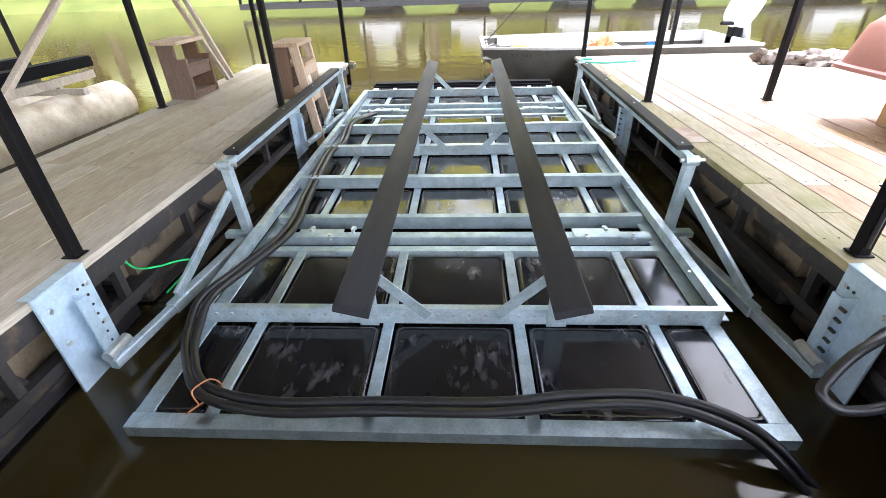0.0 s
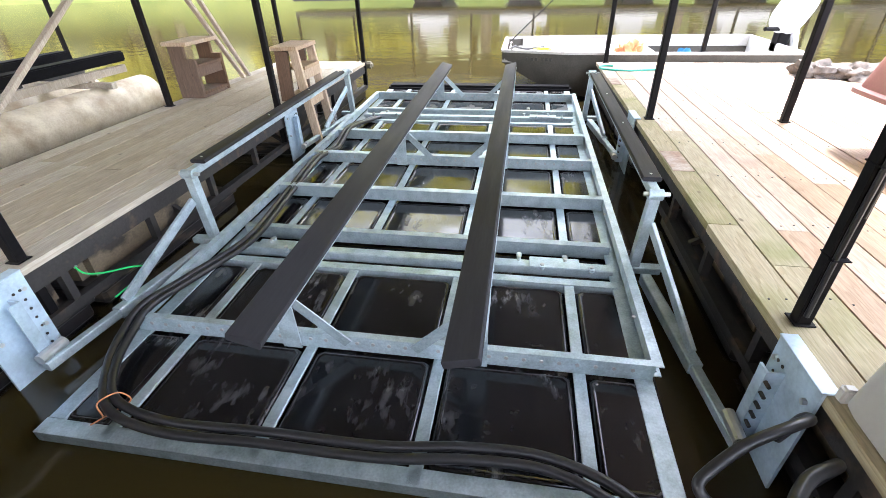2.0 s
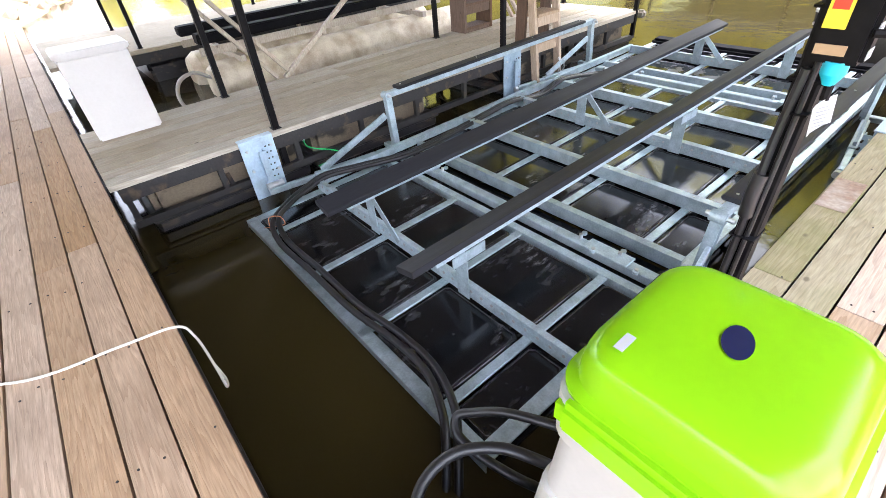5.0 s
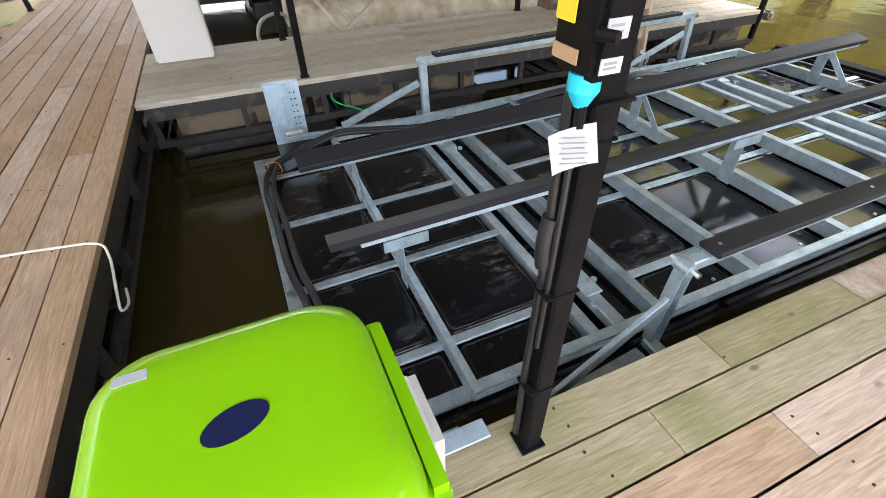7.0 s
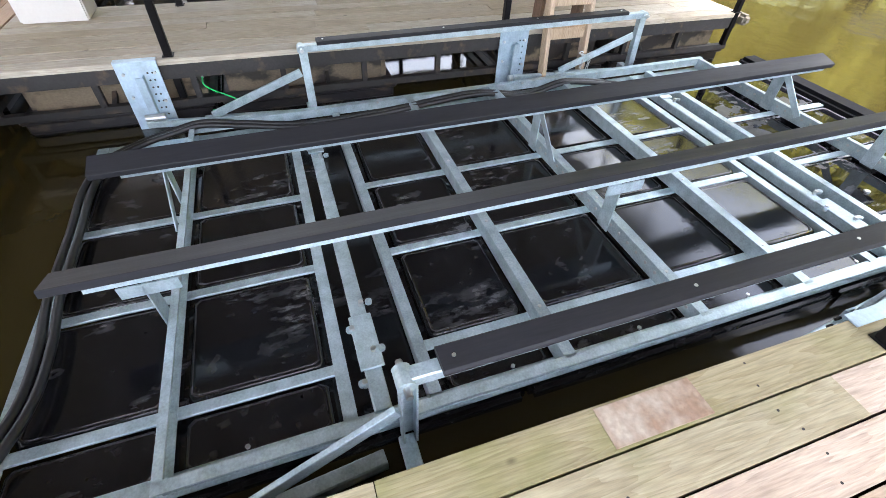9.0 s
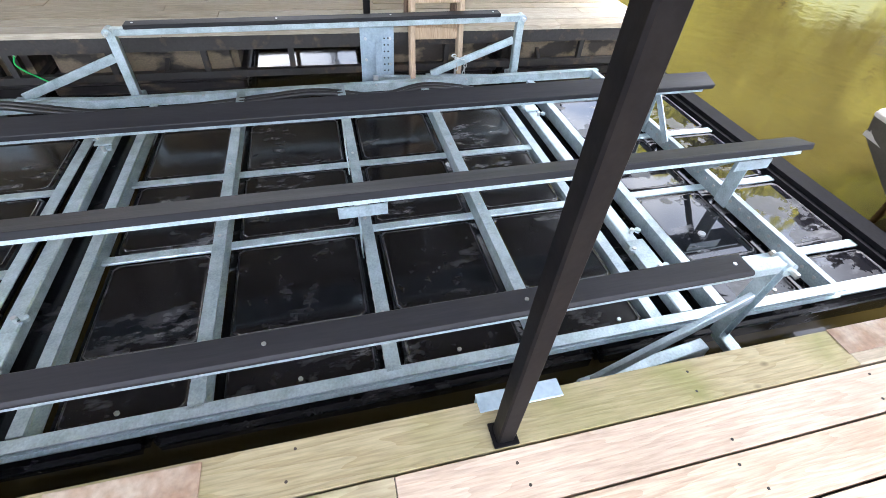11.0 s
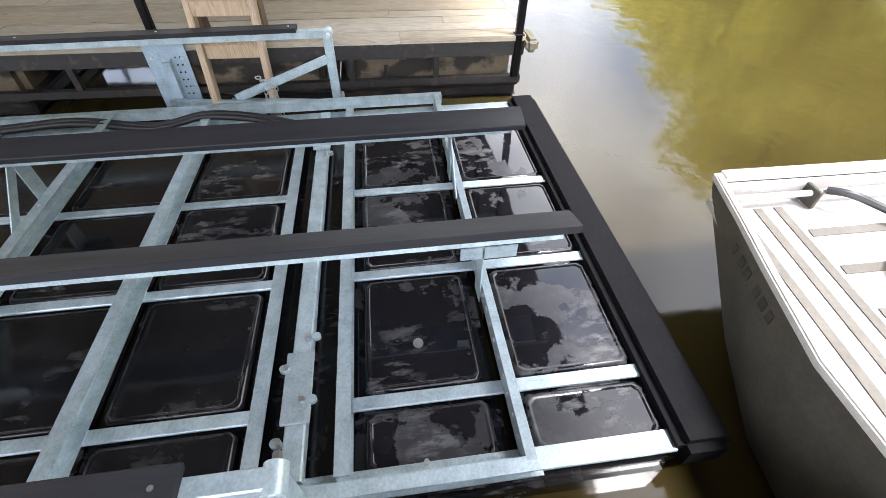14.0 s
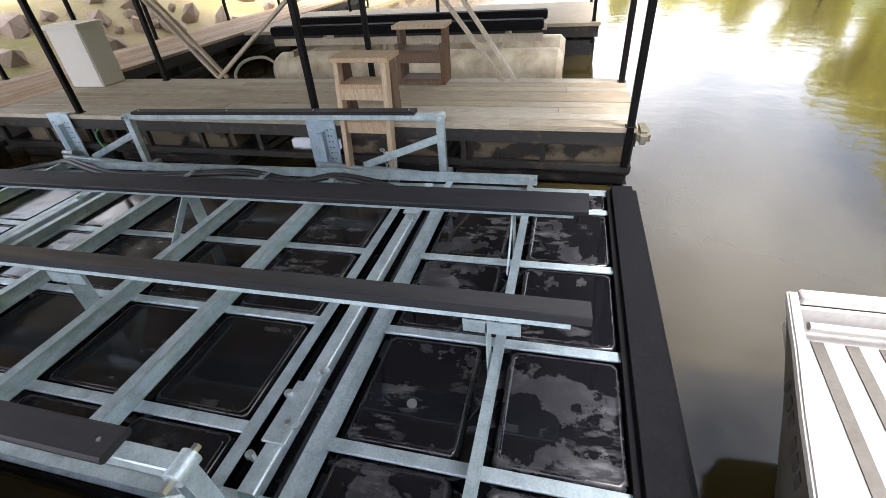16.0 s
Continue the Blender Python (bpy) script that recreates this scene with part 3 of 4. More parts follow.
# guide frames
for s in (-1, 1):
    x = 0.006 + s * 1.327
    g = part("side_guide", sweep(rect(0.05, 0.045, 0.004), (x, 1.42, 0.568), (x, 4.27, 0.568)), GALV, lift, "raised galvanised side guide with black pad")
    part("guide_pad", sweep(rect(0.1, 0.026, 0.008), (x, 1.54, 0.603), (x, 4.07, 0.603)), BUNK, g, "black rubber guide pad")
    for y in (1.44, 4.25):
        part("guide_leg", sweep(channel(0.05, 0.055, 0.007, s), (x - s * 0.025, y, 0.56), (x - s * 0.045, y, 0.12), (0, 1, 0)), GALV, g)
    for y in (1.43, 4.26):
        part("knuckle", rod((x - 0.036, y, 0.567), (x + 0.036, y, 0.567), 0.029, 16), GALV, g, smooth=True)
        part("pivot_bolt", rod((x - 0.06, y, 0.57), (x + 0.07, y, 0.57), 0.012, 6), ZINC, g)
        part("leg_stub", box(min(x - s * 0.03, x + s * 0.12), max(x - s * 0.03, x + s * 0.12), y - 0.03, y + 0.03, 0.085, 0.125, 0.004), GALV, g)
    for y in (1.585, 2.47, 3.25, 4.023):
        part("pad_screw", rod((x, y, 0.614), (x, y, 0.619), 0.007, 8), ZINC, g)
    part("guide_brace", sweep(rect(0.022, 0.055, 0.003), (x + s * 0.01, 1.4, 0.40), (XC + s * 1.395, 0.74, 0.15)), GALV, g)
    part("guide_brace", sweep(rect(0.022, 0.055, 0.003), (x + s * 0.01, 4.22, 0.40), (XC + s * 1.395, 3.57, 0.15)), GALV, g)
    for y0, y1 in ((0.3, 1.34), (3.15, 4.14)):
        part("arm_sleeve", sweep(rect(0.056, 0.06, 0.005), (XC + s * 1.4, y0 + 0.38, 0.114), (XC + s * 1.33, y1, 0.102)), GALV, lift)
        part("swing_arm", sweep(rect(0.042, 0.045, 0.005), (XC + s * 1.44, y0, 0.12), (XC + s * 1.33, y1, 0.10)), GALV, lift)

# the lift floats a little lower at its near end
lift.rotation_euler.x = radians(1.0)

# mounting brackets on the dock edges
for s, y in ((-1, 0.345), (1, 0.345), (-1, 3.16), (1, 3.155)):
    x = s * 1.53 + 0.018
    b = thing("mounting_bracket", (x, y, 0.1), "blue-grey steel mounting bracket bolted to the dock edge", "bracket", "lift mounting brackets")
    part("plate", sweep(rect(0.26, 0.01), (x, y, -0.15), (x, y, DECK + 0.012), (s, 0, 0)), PLATE, b)
    part("top_lip", box(min(x - s * 0.012, x + s * 0.045), max(x - s * 0.012, x + s * 0.045), y - 0.13, y + 0.13, DECK + 0.006, DECK + 0.014, 0.002), PLATE, b)
    part("hinge_channel", sweep(channel(0.05, 0.11, 0.008, 1), (x - s * 0.008, y + 0.03, 0.05), (x - s * 0.008, y + 0.03, DECK - 0.08), (s, 0, 0)), PLATE, b)
    for dy, z in ((-0.09, 0.4), (-0.09, 0.24), (0.1, 0.4), (0.1, 0.2)):
        part("bolt", rod((x - s * 0.004, y + dy, z), (x - s * 0.018, y + dy, z), 0.011, 6), ZINC, b)
    for i in range(6):
        part("pin_hole", rod((x - s * 0.055, y + 0.028, 0.1 + i * 0.05), (x - s * 0.055, y - 0.0, 0.1 + i * 0.05), 0.007, 8), DARK, b)
    for i in range(7):
        for dy in (0.055, 0.085):
            part("hole", rod((x - s * 0.007, y + dy, 0.1 + i * 0.05), (x - s * 0.0095, y + dy, 0.1 + i * 0.05), 0.0065, 8), DARK, b)
    part("pin", rod((x - s * 0.09, y - 0.05, 0.12), (x - s * 0.09, y + 0.08, 0.12), 0.025, 12), ZINC, b)

# hoses
h = thing("hose_pair", (-0.9, 0.3, LIFT_LOW), "pair of thick black air hoses looped along the lift frame", "hose")
for d in (0, 1):
    o = 0.048 * d
    part("hose", pipe([(1.27 + o, -0.22 + o * 0.4, -0.1), (1.1 + o * 0.7, -0.06 + o * 0.7, 0.07), (0.97 + o * 0.5, 0.03 + o, 0.11), (0.77, 0.1 + o, 0.115), (0.5, 0.1 + o, 0.11), (0.19, 0.065 + o, 0.105), (-0.25, 0.06 + o, 0.105), (-0.65, 0.05 + o, 0.105), (-0.93, 0.12 + o * 0.9, 0.11), (-1.09 + o * 0.6, 0.31 + o * 0.3, 0.12), (-1.17 + o, 0.5, 0.135), (-1.19 + o, 0.68, 0.16), (-1.11 + o, 0.93, 0.165), (-1.02 + o, 1.36, 0.15), (-1.07 + o * 0.9, 1.9, 0.145), (-1.09 + o * 0.9, 2.33, 0.175), (-1.1 + o * 0.9, 2.68, 0.192), (-1.1 + o * 0.9, 3.04, 0.14), (-1.1 + o * 0.9, 3.2, 0.15), (-1.1 + o * 0.9, 3.43, 0.2), (-1.1 + o, 3.67, 0.182), (-1.06 + o, 3.91, 0.15), (-0.98 + o, 4.1, 0.14)], 0.0185, 10), RUBBER, h, smooth=True)

# ---- docks ----
def under_dock(name, x0, x1, y0, y1):
    """Steel rim, lower chord, uprights and float tubs below a deck."""
    t = thing(name, ((x0 + x1) / 2, (y0 + y1) / 2, 0), "dark steel floating dock frame on black ribbed float tubs", "dock")
    for x in (x0 + 0.03, x1 - 0.03):
        part("rim_beam", sweep(rect(0.05, 0.1), (x, y0, DECK - 0.09), (x, y1, DECK - 0.09)), DARK, t)
        part("lower_chord", sweep(rect(0.05, 0.05), (x, y0, 0.15), (x, y1, 0.15)), DARK, t)
        n = int((y1 - y0) / 0.62)
        for i in range(n + 1):
            y = y0 + 0.03 + (y1 - y0 - 0.06) * i / n
            part("upright", sweep(rect(0.04, 0.04), (x, y, 0.15), (x, y, DECK - 0.13), (0, 1, 0)), DARK, t)
    for a, b in ((y0 + 0.1, 0.75), (0.8, 2.15), (3.15, 4.2), (4.25, y1)):
        part("float_tub", box(x0 + 0.14, x1 - 0.14, a + 0.05, b - 0.05, -0.2, 0.37, 0.05, segs=2), TAN, t, "dirty tan float tub")
        bm = box(x0 + 0.03, x1 - 0.03, a, b, -0.25, 0.03, 0.03, segs=2)
        box(x0 + 0.045, x1 - 0.045, a + 0.015, b - 0.015, 0.0, 0.1, 0.02, bm=bm)
        box(x0 + 0.02, x1 - 0.02, a, b, 0.09, 0.125, 0.012, bm=bm)
        part("float_shell", bm, FLOAT, t, "black ribbed float shell")
    for i in range(4):
        y = y0 + 0.7 + i * 1.5
        for x, d in ((x0 + 0.05, 0.35), (x1 - 0.05, -0.35)):
            part("truss_strut", sweep(rect(0.03, 0.03), (x, y, 0.16), (x + d, y + 0.02, DECK - 0.1)), DARK, t)
    return t


under_dock("floating_dock", -2.8, -1.535, -0.6, 5.61)
under_dock("floating_dock", 1.585, 5.6, -0.6, 5.63)

# ---- things beside the lift ----
# bin with a green lid
c = thing("storage_bin", (1.77, 0.01, DECK), "white plastic storage bin with glossy lime green lid on the dock", "bin")
bm = bmesh.new()
rings = []
for z, e, low in ((DECK + 0.003, -0.012, 0.05), (DECK + 0.02, 0.0, 0.049), (0.78, 0.0, 0.022), (0.785, -0.008, 0.022), (1.0, -0.008, 0.004), (1.005, 0.004, 0.004), (1.122, 0.008, 0.0)):
    x0, x1, y0, y1, r = 1.6 - e - low, 1.94 + e + low * 0.4, -0.175 - e - low * 0.3, 0.185 + e + low * 0.4, 0.045
    ring = []
    for cx, cy, a0 in ((x1 - r, y1 - r, 0), (x0 + r, y1 - r, 90), (x0 + r, y0 + r, 180), (x1 - r, y0 + r, 270)):
        for k in range(5):
            a = radians(a0 + 22.5 * k)
            ring.append(bm.verts.new((cx + r * math.cos(a), cy + r * math.sin(a), z)))
    rings.append(ring)
for u, v in zip(rings, rings[1:]):
    for k in range(20):
        bm.faces.new((u[k], u[(k + 1) % 20], v[(k + 1) % 20], v[k]))
bm.faces.new(rings[0])
bm.faces.new(rings[-1])
part("body", bm, WHITE_SHADED, c, smooth=True)


def rounded_lid(bm, x0, x1, y0, y1, steps, n=6):
    rings = []
    for z, e, r in steps:
        ring = []
        for cx, cy, a0 in ((x1 - r + e, y1 - r + e, 0), (x0 + r - e, y1 - r + e, 90), (x0 + r - e, y0 + r - e, 180), (x1 - r + e, y0 + r - e, 270)):
            for k in range(n + 1):
                a = radians(a0 + 90 / n * k)
                ring.append(bm.verts.new((cx + r * math.cos(a), cy + r * math.sin(a), z)))
        rings.append(ring)
    m = len(rings[0])
    for u, v in zip(rings, rings[1:]):
        for k in range(m):
            bm.faces.new((u[k], u[(k + 1) % m], v[(k + 1) % m], v[k]))
    bm.faces.new(rings[0])
    bm.faces.new(rings[-1])
    return bm


lid = part("lid", rounded_lid(bmesh.new(), 1.602, 1.945, -0.158, 0.185, ((1.1, 0.012, 0.07), (1.104, 0.017, 0.07), (1.13, 0.018, 0.07), (1.136, 0.008, 0.07), (1.14, 0.004, 0.07), (1.178, 0.001, 0.07), (1.2, -0.005, 0.07), (1.214, -0.017, 0.068), (1.221, -0.036, 0.06), (1.2235, -0.07, 0.045), (1.224, -0.11, 0.03))), LIME, c, "glossy lime green lid", smooth=True)
bm = bmesh.new()
bmesh.ops.create_circle(bm, cap_ends=True, segments=28, radius=1)
for v in bm.verts:
    v.co = Vector((1.772 + v.co.x * 0.022 + v.co.y * -0.006, 0.013 + v.co.y * 0.036, 1.2262))
part("badge", bm, NAVY, lid, "dark blue oval badge")
part("sticker", box(1.652, 1.667, -0.118, -0.08, 1.2225, 1.2238), PAPER, lid, "small white sticker")
part("latch", box(1.69, 1.84, 0.194, 0.236, 0.96, 1.12, 0.02, segs=3), WHITE, c, "white plastic side latch")
part("lid_flap", box(1.625, 1.92, 0.186, 0.212, 1.06, 1.165, 0.022, segs=4), LIME, lid, smooth=True)
part("lid_flap", box(1.61, 1.9, -0.193, -0.168, 1.045, 1.125, 0.018, segs=4), LIME, lid, smooth=True)
part("corner_foot", box(1.545, 1.585, 0.19, 0.225, DECK + 0.003, DECK + 0.06, 0.008, segs=2), WHITE_SHADED, c)
c.location += Vector((0.025, -0.004, 0))
c.scale.z = 0.993

# controller box on the post
k = thing("control_box", (1.68, 0.5, 1.5), "black electric control box with stickers strapped to the post", "control box")
X, Y = 1.68, 0.496
part("case", box(X - 0.045, X + 0.04, Y - 0.0225, Y + 0.0225, 1.497, 1.75, 0.008, segs=2), POST, k)
for z0, z1 in ((1.508, 1.526), (1.545, 1.567), (1.6, 1.618), (1.645, 1.665)):
    st = part("sticker", box(X + 0.0395, X + 0.0412, Y - 0.015, Y + 0.015, z0, z1), PAPER, k, "white instruction sticker")
    for d in (0.3, 0.6):
        part("print_bar", box(X + 0.0411, X + 0.0416, Y - 0.011, Y + 0.007, z0 + (z1 - z0) * d, z0 + (z1 - z0) * d + 0.003), INK, st)
ws = part("warning_sticker", box(X - 0.036, X - 0.002, Y - 0.0268, Y - 0.0245, 1.555, 1.65), YELLOW, k, "yellow warning sticker")
part("print_bar", box(X - 0.031, X - 0.007, Y - 0.0275, Y - 0.0267, 1.585, 1.605), RED, ws)
part("print_bar", box(X - 0.031, X - 0.007, Y - 0.0275, Y - 0.0267, 1.615, 1.638), GREEN, ws)
part("name_strip", box(X - 0.035, X + 0.012, Y - 0.0268, Y - 0.0245, 1.513, 1.53), CARD, k, "dull tan strip")
part("red_cap", box(X - 0.036, X + 0.02, Y - 0.029, Y - 0.005, 1.662, 1.715, 0.005), RED, k)
for z in (1.553, 1.61, 1.668):
    part("hinge", rod((X + 0.038, Y - 0.024, z), (X + 0.06, Y - 0.016, z), 0.007, 8), POST, k, smooth=True)
bm = rod((X + 0.002, Y, 1.5), (X + 0.002, Y, 1.478), 0.0205, 16)
rod((X + 0.002, Y, 1.478), (X + 0.002, Y, 1.457), 0.0205, 16, bm, 0.009)
part("plug", bm, CYAN, k, "cyan plastic plug", smooth=True)
part("plug_tail", rod((X + 0.004, Y, 1.47), (X + 0.006, Y, 1.43), 0.008, 8), POST, k)
across, facing = Vector((0.35, 0.94, 0)).normalized(), Vector((0.94, -0.35, 0)).normalized()
hang = Vector((X + 0.006, Y - 0.012, 0))
tag = part("tag", sweep([(-0.032, 0.003), (-0.017, 0.0), (0.0, 0.001), (0.017, 0.003), (0.032, 0.009), (0.032, 0.01), (0.017, 0.004), (0.0, 0.002), (-0.017, 0.001), (-0.032, 0.004)], hang + Vector((0, 0, 1.432)), hang + Vector((0.006, 0.012, 1.375)), facing), PAPER, k, "white paper tag with printed lines")
for j in range(6):
    at, ln_bar = hang + facing * 0.0058 + Vector((0.004, 0.009 - j * 0.0016, 1.383 + j * 0.0078)), 0.019 - 0.004 * (j % 2)
    part("print_bar", sweep(rect(0.0016, 0.001), at - across * ln_bar, at + across * ln_bar, facing), INK, tag)
k.location.z -= 0.014
for z in (1.43, 1.56):
    part("strap", box(1.607, 1.675, 0.529, 0.597, z, z + 0.005), POST, k)

# hose loop and coil by the bin
h = thing("hose_loop", (1.5, 0.05, 0.45), "thick black rubber hose loop hanging over the dock corner", "hose")
part("hose", pipe([(1.535, 0.27, 0.2), (1.53, 0.22, 0.36), (1.5, 0.16, 0.43), (1.42, 0.11, 0.45), (1.294, 0.055, 0.42), (1.2, 0.0, 0.37), (1.162, -0.038, 0.345), (1.2, -0.07, 0.315), (1.3, -0.06, 0.3), (1.42, -0.03, 0.3), (1.5, 0.02, 0.26), (1.53, 0.08, 0.15)], 0.0165, 10), RUBBER, h, smooth=True)
part("second_hose", pipe([(1.535, 0.1, 0.2), (1.53, 0.05, 0.38), (1.47, 0.0, 0.44), (1.38, -0.06, 0.455), (1.3, -0.17, 0.45), (1.3, -0.3, 0.42), (1.4, -0.42, 0.36), (1.5, -0.45, 0.26), (1.53, -0.4, 0.1)], 0.018, 10), RUBBER, h, smooth=True)

# green bonding wire
w = thing("green_wire", (-1.4, 0.7, 0.3), "thin green wire from the dock to the lift arm", "wire")
part("strand", pipe([(-1.55, 0.72, 0.33), (-1.5, 0.72, 0.29), (-1.45, 0.78, 0.26), (-1.4, 0.86, 0.24), (-1.37, 0.93, 0.2), (-1.4, 0.86, 0.15), (-1.42, 0.74, 0.13)], 0.005, 6), GREEN, w)
part("clip", rod((-1.57, 0.73, 0.34), (-1.54, 0.72, 0.325), 0.01, 8), ZINC, w)
# tie on the hoses
part("cord_tie", pipe([(-0.93, 0.09, 0.09), (-0.95, 0.11, 0.14), (-0.91, 0.17, 0.14), (-0.88, 0.18, 0.09), (-0.92, 0.13, 0.075), (-0.97, 0.06, 0.07)], 0.003, 6), ORANGE, bpy.data.objects["hose_pair"], "orange cord tie")

# rope on the walkway
r = thing("rope", (0, -0.9, DECK), "thin white rope lying over the walkway edge", "rope")
part("strand", pipe([(-0.25, -1.5, DECK + 0.009), (0.03, -1.15, DECK + 0.009), (0.1, -0.85, DECK + 0.01), (0.15, -0.655, DECK + 0.012), (0.22, -0.61, DECK - 0.02), (0.36, -0.6, 0.38), (0.43, -0.6, 0.32), (0.36, -0.59, 0.29), (0.28, -0.6, 0.31)], 0.0055, 6), ROPE, r, smooth=True)

# rust-marked plate in the edge board and deck ends
single("rust_plate", box(1.556, 1.655, 4.315, 4.63, DECK + 0.003, DECK + 0.007, 0.001), RUST, "rust-brown steel patch plate on the deck edge", "plate")
single("rust_plate", box(1.565, 1.69, 1.94, 2.29, DECK + 0.003, DECK + 0.007, 0.001), RUST, "rust-brown steel patch plate on the deck edge", "plate")
g = thing("garden_hose", (1.65, 4.95, DECK), "loop of teal garden hose on the deck", "hose")
part("tube", pipe([(1.72, 5.32, DECK + 0.012), (1.61, 5.33, DECK + 0.012), (1.548, 5.23, DECK + 0.012), (1.57, 5.12, DECK + 0.012), (1.69, 5.06, DECK + 0.012), (1.85, 5.03, DECK + 0.012), (2.2, 5.1, DECK + 0.012)], 0.012, 8), TEAL, g, smooth=True)


bp = thing("corner_bumper", (-1.52, 5.59, 0.42), "weathered timber bumper block on the dock corner", "bumper")
part("block", box(-1.68, -1.45, 5.6, 5.69, DECK - 0.1, DECK - 0.005, 0.025, segs=3), MOSS, bp)
# boarding steps on the left dock
def steps(x, y0, y1, legs, material, label):
    """Two upright boards with treads between; with legs it hangs over the dock edge into the water."""
    t = thing("boarding_steps", (x, (y0 + y1) / 2, DECK), label, "steps", "wooden boarding steps")
    top, d = DECK + (0.5 if legs else 0.53), 0.26
    for y in (y0, y1):
        z0 = -0.02 if legs else DECK + 0.002
        bm = bmesh.new()
        if legs:
            sweep(rect(0.04, 0.085, 0.004), (x + 0.17, y, z0), (x + 0.05, y, top - 0.03), (1, 0, 0), bm)
        else:
            sweep(rect(0.04, d, 0.004), (x, y, z0), (x, y, top - 0.16), (1, 0, 0), bm)
            sweep(rect(0.04, d * 0.62, 0.004), (x - 0.05, y, top - 0.16), (x - 0.05, y, top - 0.035), (1, 0, 0), bm)
        part("side_board", bm, material, t)
        if legs:
            part("side_panel", sweep(rect(0.036, 0.13, 0.004), (x - 0.09, y, DECK + 0.002), (x - 0.07, y, top - 0.04), (1, 0, 0)), WOOD_S, t)
    part("top_board", box(x - 0.17, x + 0.1, y0 - 0.04, y1 + 0.04, top - 0.035, top, 0.003), WOOD_G, t)
    for z in (DECK + 0.32, DECK + 0.06):
        part("tread", box(x - 0.1, x + 0.13, y0 + 0.021, y1 - 0.021, z - 0.03, z, 0.003), material, t)
        part("riser", box(x + 0.09, x + 0.12, y0 + 0.021, y1 - 0.021, z - 0.12, z - 0.031, 0.003), material, t)
    return t


steps(-1.55, 3.42, 3.8, True, WOOD_G, "weathered timber boarding steps hanging over the dock edge")
steps(-2.72, 3.5, 3.94, False, WOOD_S, "brown timber boarding steps standing on the dock")
ch = thing("mooring_chain", (-1.39, 3.76, 0.15), "short galvanised chain hanging by the wooden steps", "chain")
# two strands hang from a bight that lies across the leg of the steps
spots = [(3.765 + 0.006 * math.sin(i), 0.27 - i * 0.031) for i in range(9)] + [(3.84 + 0.005 * math.sin(i + 1), 0.26 - i * 0.031) for i in range(9)]
spots += [(3.745, 0.31), (3.77, 0.29), (3.795, 0.277), (3.82, 0.281), (3.845, 0.298)]
for i, (y, z) in enumerate(spots):
    bm = bmesh.new()
    lie = i >= 18
    for a in range(8):
        p, q = radians(a * 45), radians(a * 45 + 45)
        f = lambda u: Vector((-1.352 + (0.011 * math.cos(u) if i % 2 else 0), y + (0.019 * math.sin(u) if lie else 0 if i % 2 else 0.011 * math.cos(u)), z + ((0 if i % 2 else 0.011 * math.cos(u)) if lie else 0.02 * math.sin(u))))
        rod(f(p), f(q), 0.0042, 5, bm)
    part("link", bm, ZINC, ch)

# cabinet where the dock meets the walkway
cb = thing("dock_box", (-2.62, -0.3, DECK), "tall white dock utility box with a grey-topped lid", "dock box")
part("body", box(-2.78, -2.46, -0.53, -0.07, DECK + 0.003, 1.08, 0.012, segs=2), WHITE, cb)
part("lid", box(-2.8, -2.44, -0.55, -0.05, 1.08, 1.13, 0.012, segs=2), WHITE, cb)

# neighbouring lift with cream tubes
n2 = thing("neighbour_lift", (-4.3, 3.0, 0.0), "older boat lift on cream tubes with dark bunk boards", "boat lift")
for x in (-4.55, -5.45):
    bm = rod((x, 1.0, 0.14), (x, 4.95, 0.14), 0.265, 28)
    rod((x, 4.95, 0.14), (x, 5.02, 0.14), 0.265, 28, bm, 0.2)
    rod((x, 1.0, 0.14), (x, 0.9, 0.14), 0.265, 28, bm, 0.2)
    part("tube_float", bm, CREAM, n2, "dirty cream cylindrical float", smooth=True)
for x in (-4.6, -5.4):
    part("bunk", box(x - 0.09, x + 0.09, 0.9, 4.75, 0.62, 0.74, 0.015, segs=2), PAD, n2, "long black bunk board")
    part("bunk_beam", sweep(rect(0.05, 0.09), (x + 0.02, 0.9, 0.53), (x + 0.02, 4.75, 0.53)), WOOD_B, n2)
    for y in (1.3, 2.6, 4.2):
        part("bunk_strut", sweep(rect(0.05, 0.05), (x, y, 0.36), (x, y, 0.49), (0, 1, 0)), WOOD_B, n2)
for y in (1.3, 4.2):
    part("cross_beam", sweep(rect(0.07, 0.07), (-5.6, y, 0.42), (-4.3, y, 0.42)), WOOD_B, n2)
part("air_hose", pipe([(-4.5, 0.9, 0.25), (-4.45, 0.72, 0.36), (-4.3, 0.5, 0.34), (-4.15, 0.4, 0.2), (-4.1, 0.45, 0.02), (-4.05, 0.5, -0.1)], 0.022, 8), ALU_W, n2, smooth=True)
for y0, y1, x in ((1.15, 0.6, -2.9), (1.3, 0.75, -2.86), (1.2, 2.25, -2.84), (4.5, 3.95, -2.74), (4.62, 4.12, -2.74)):
    t = thing("brace", (x, y0, DECK), "weathered diagonal timber brace between dock posts", "brace", "diagonal braces")
    part("timber", sweep(rect(0.05, 0.035, 0.003), (x, y0, DECK + 0.003), (x + 0.02, y0 + (y1 - y0) * 3.2, DECK + 0.72 * 3.2)), WOOD_B, t)

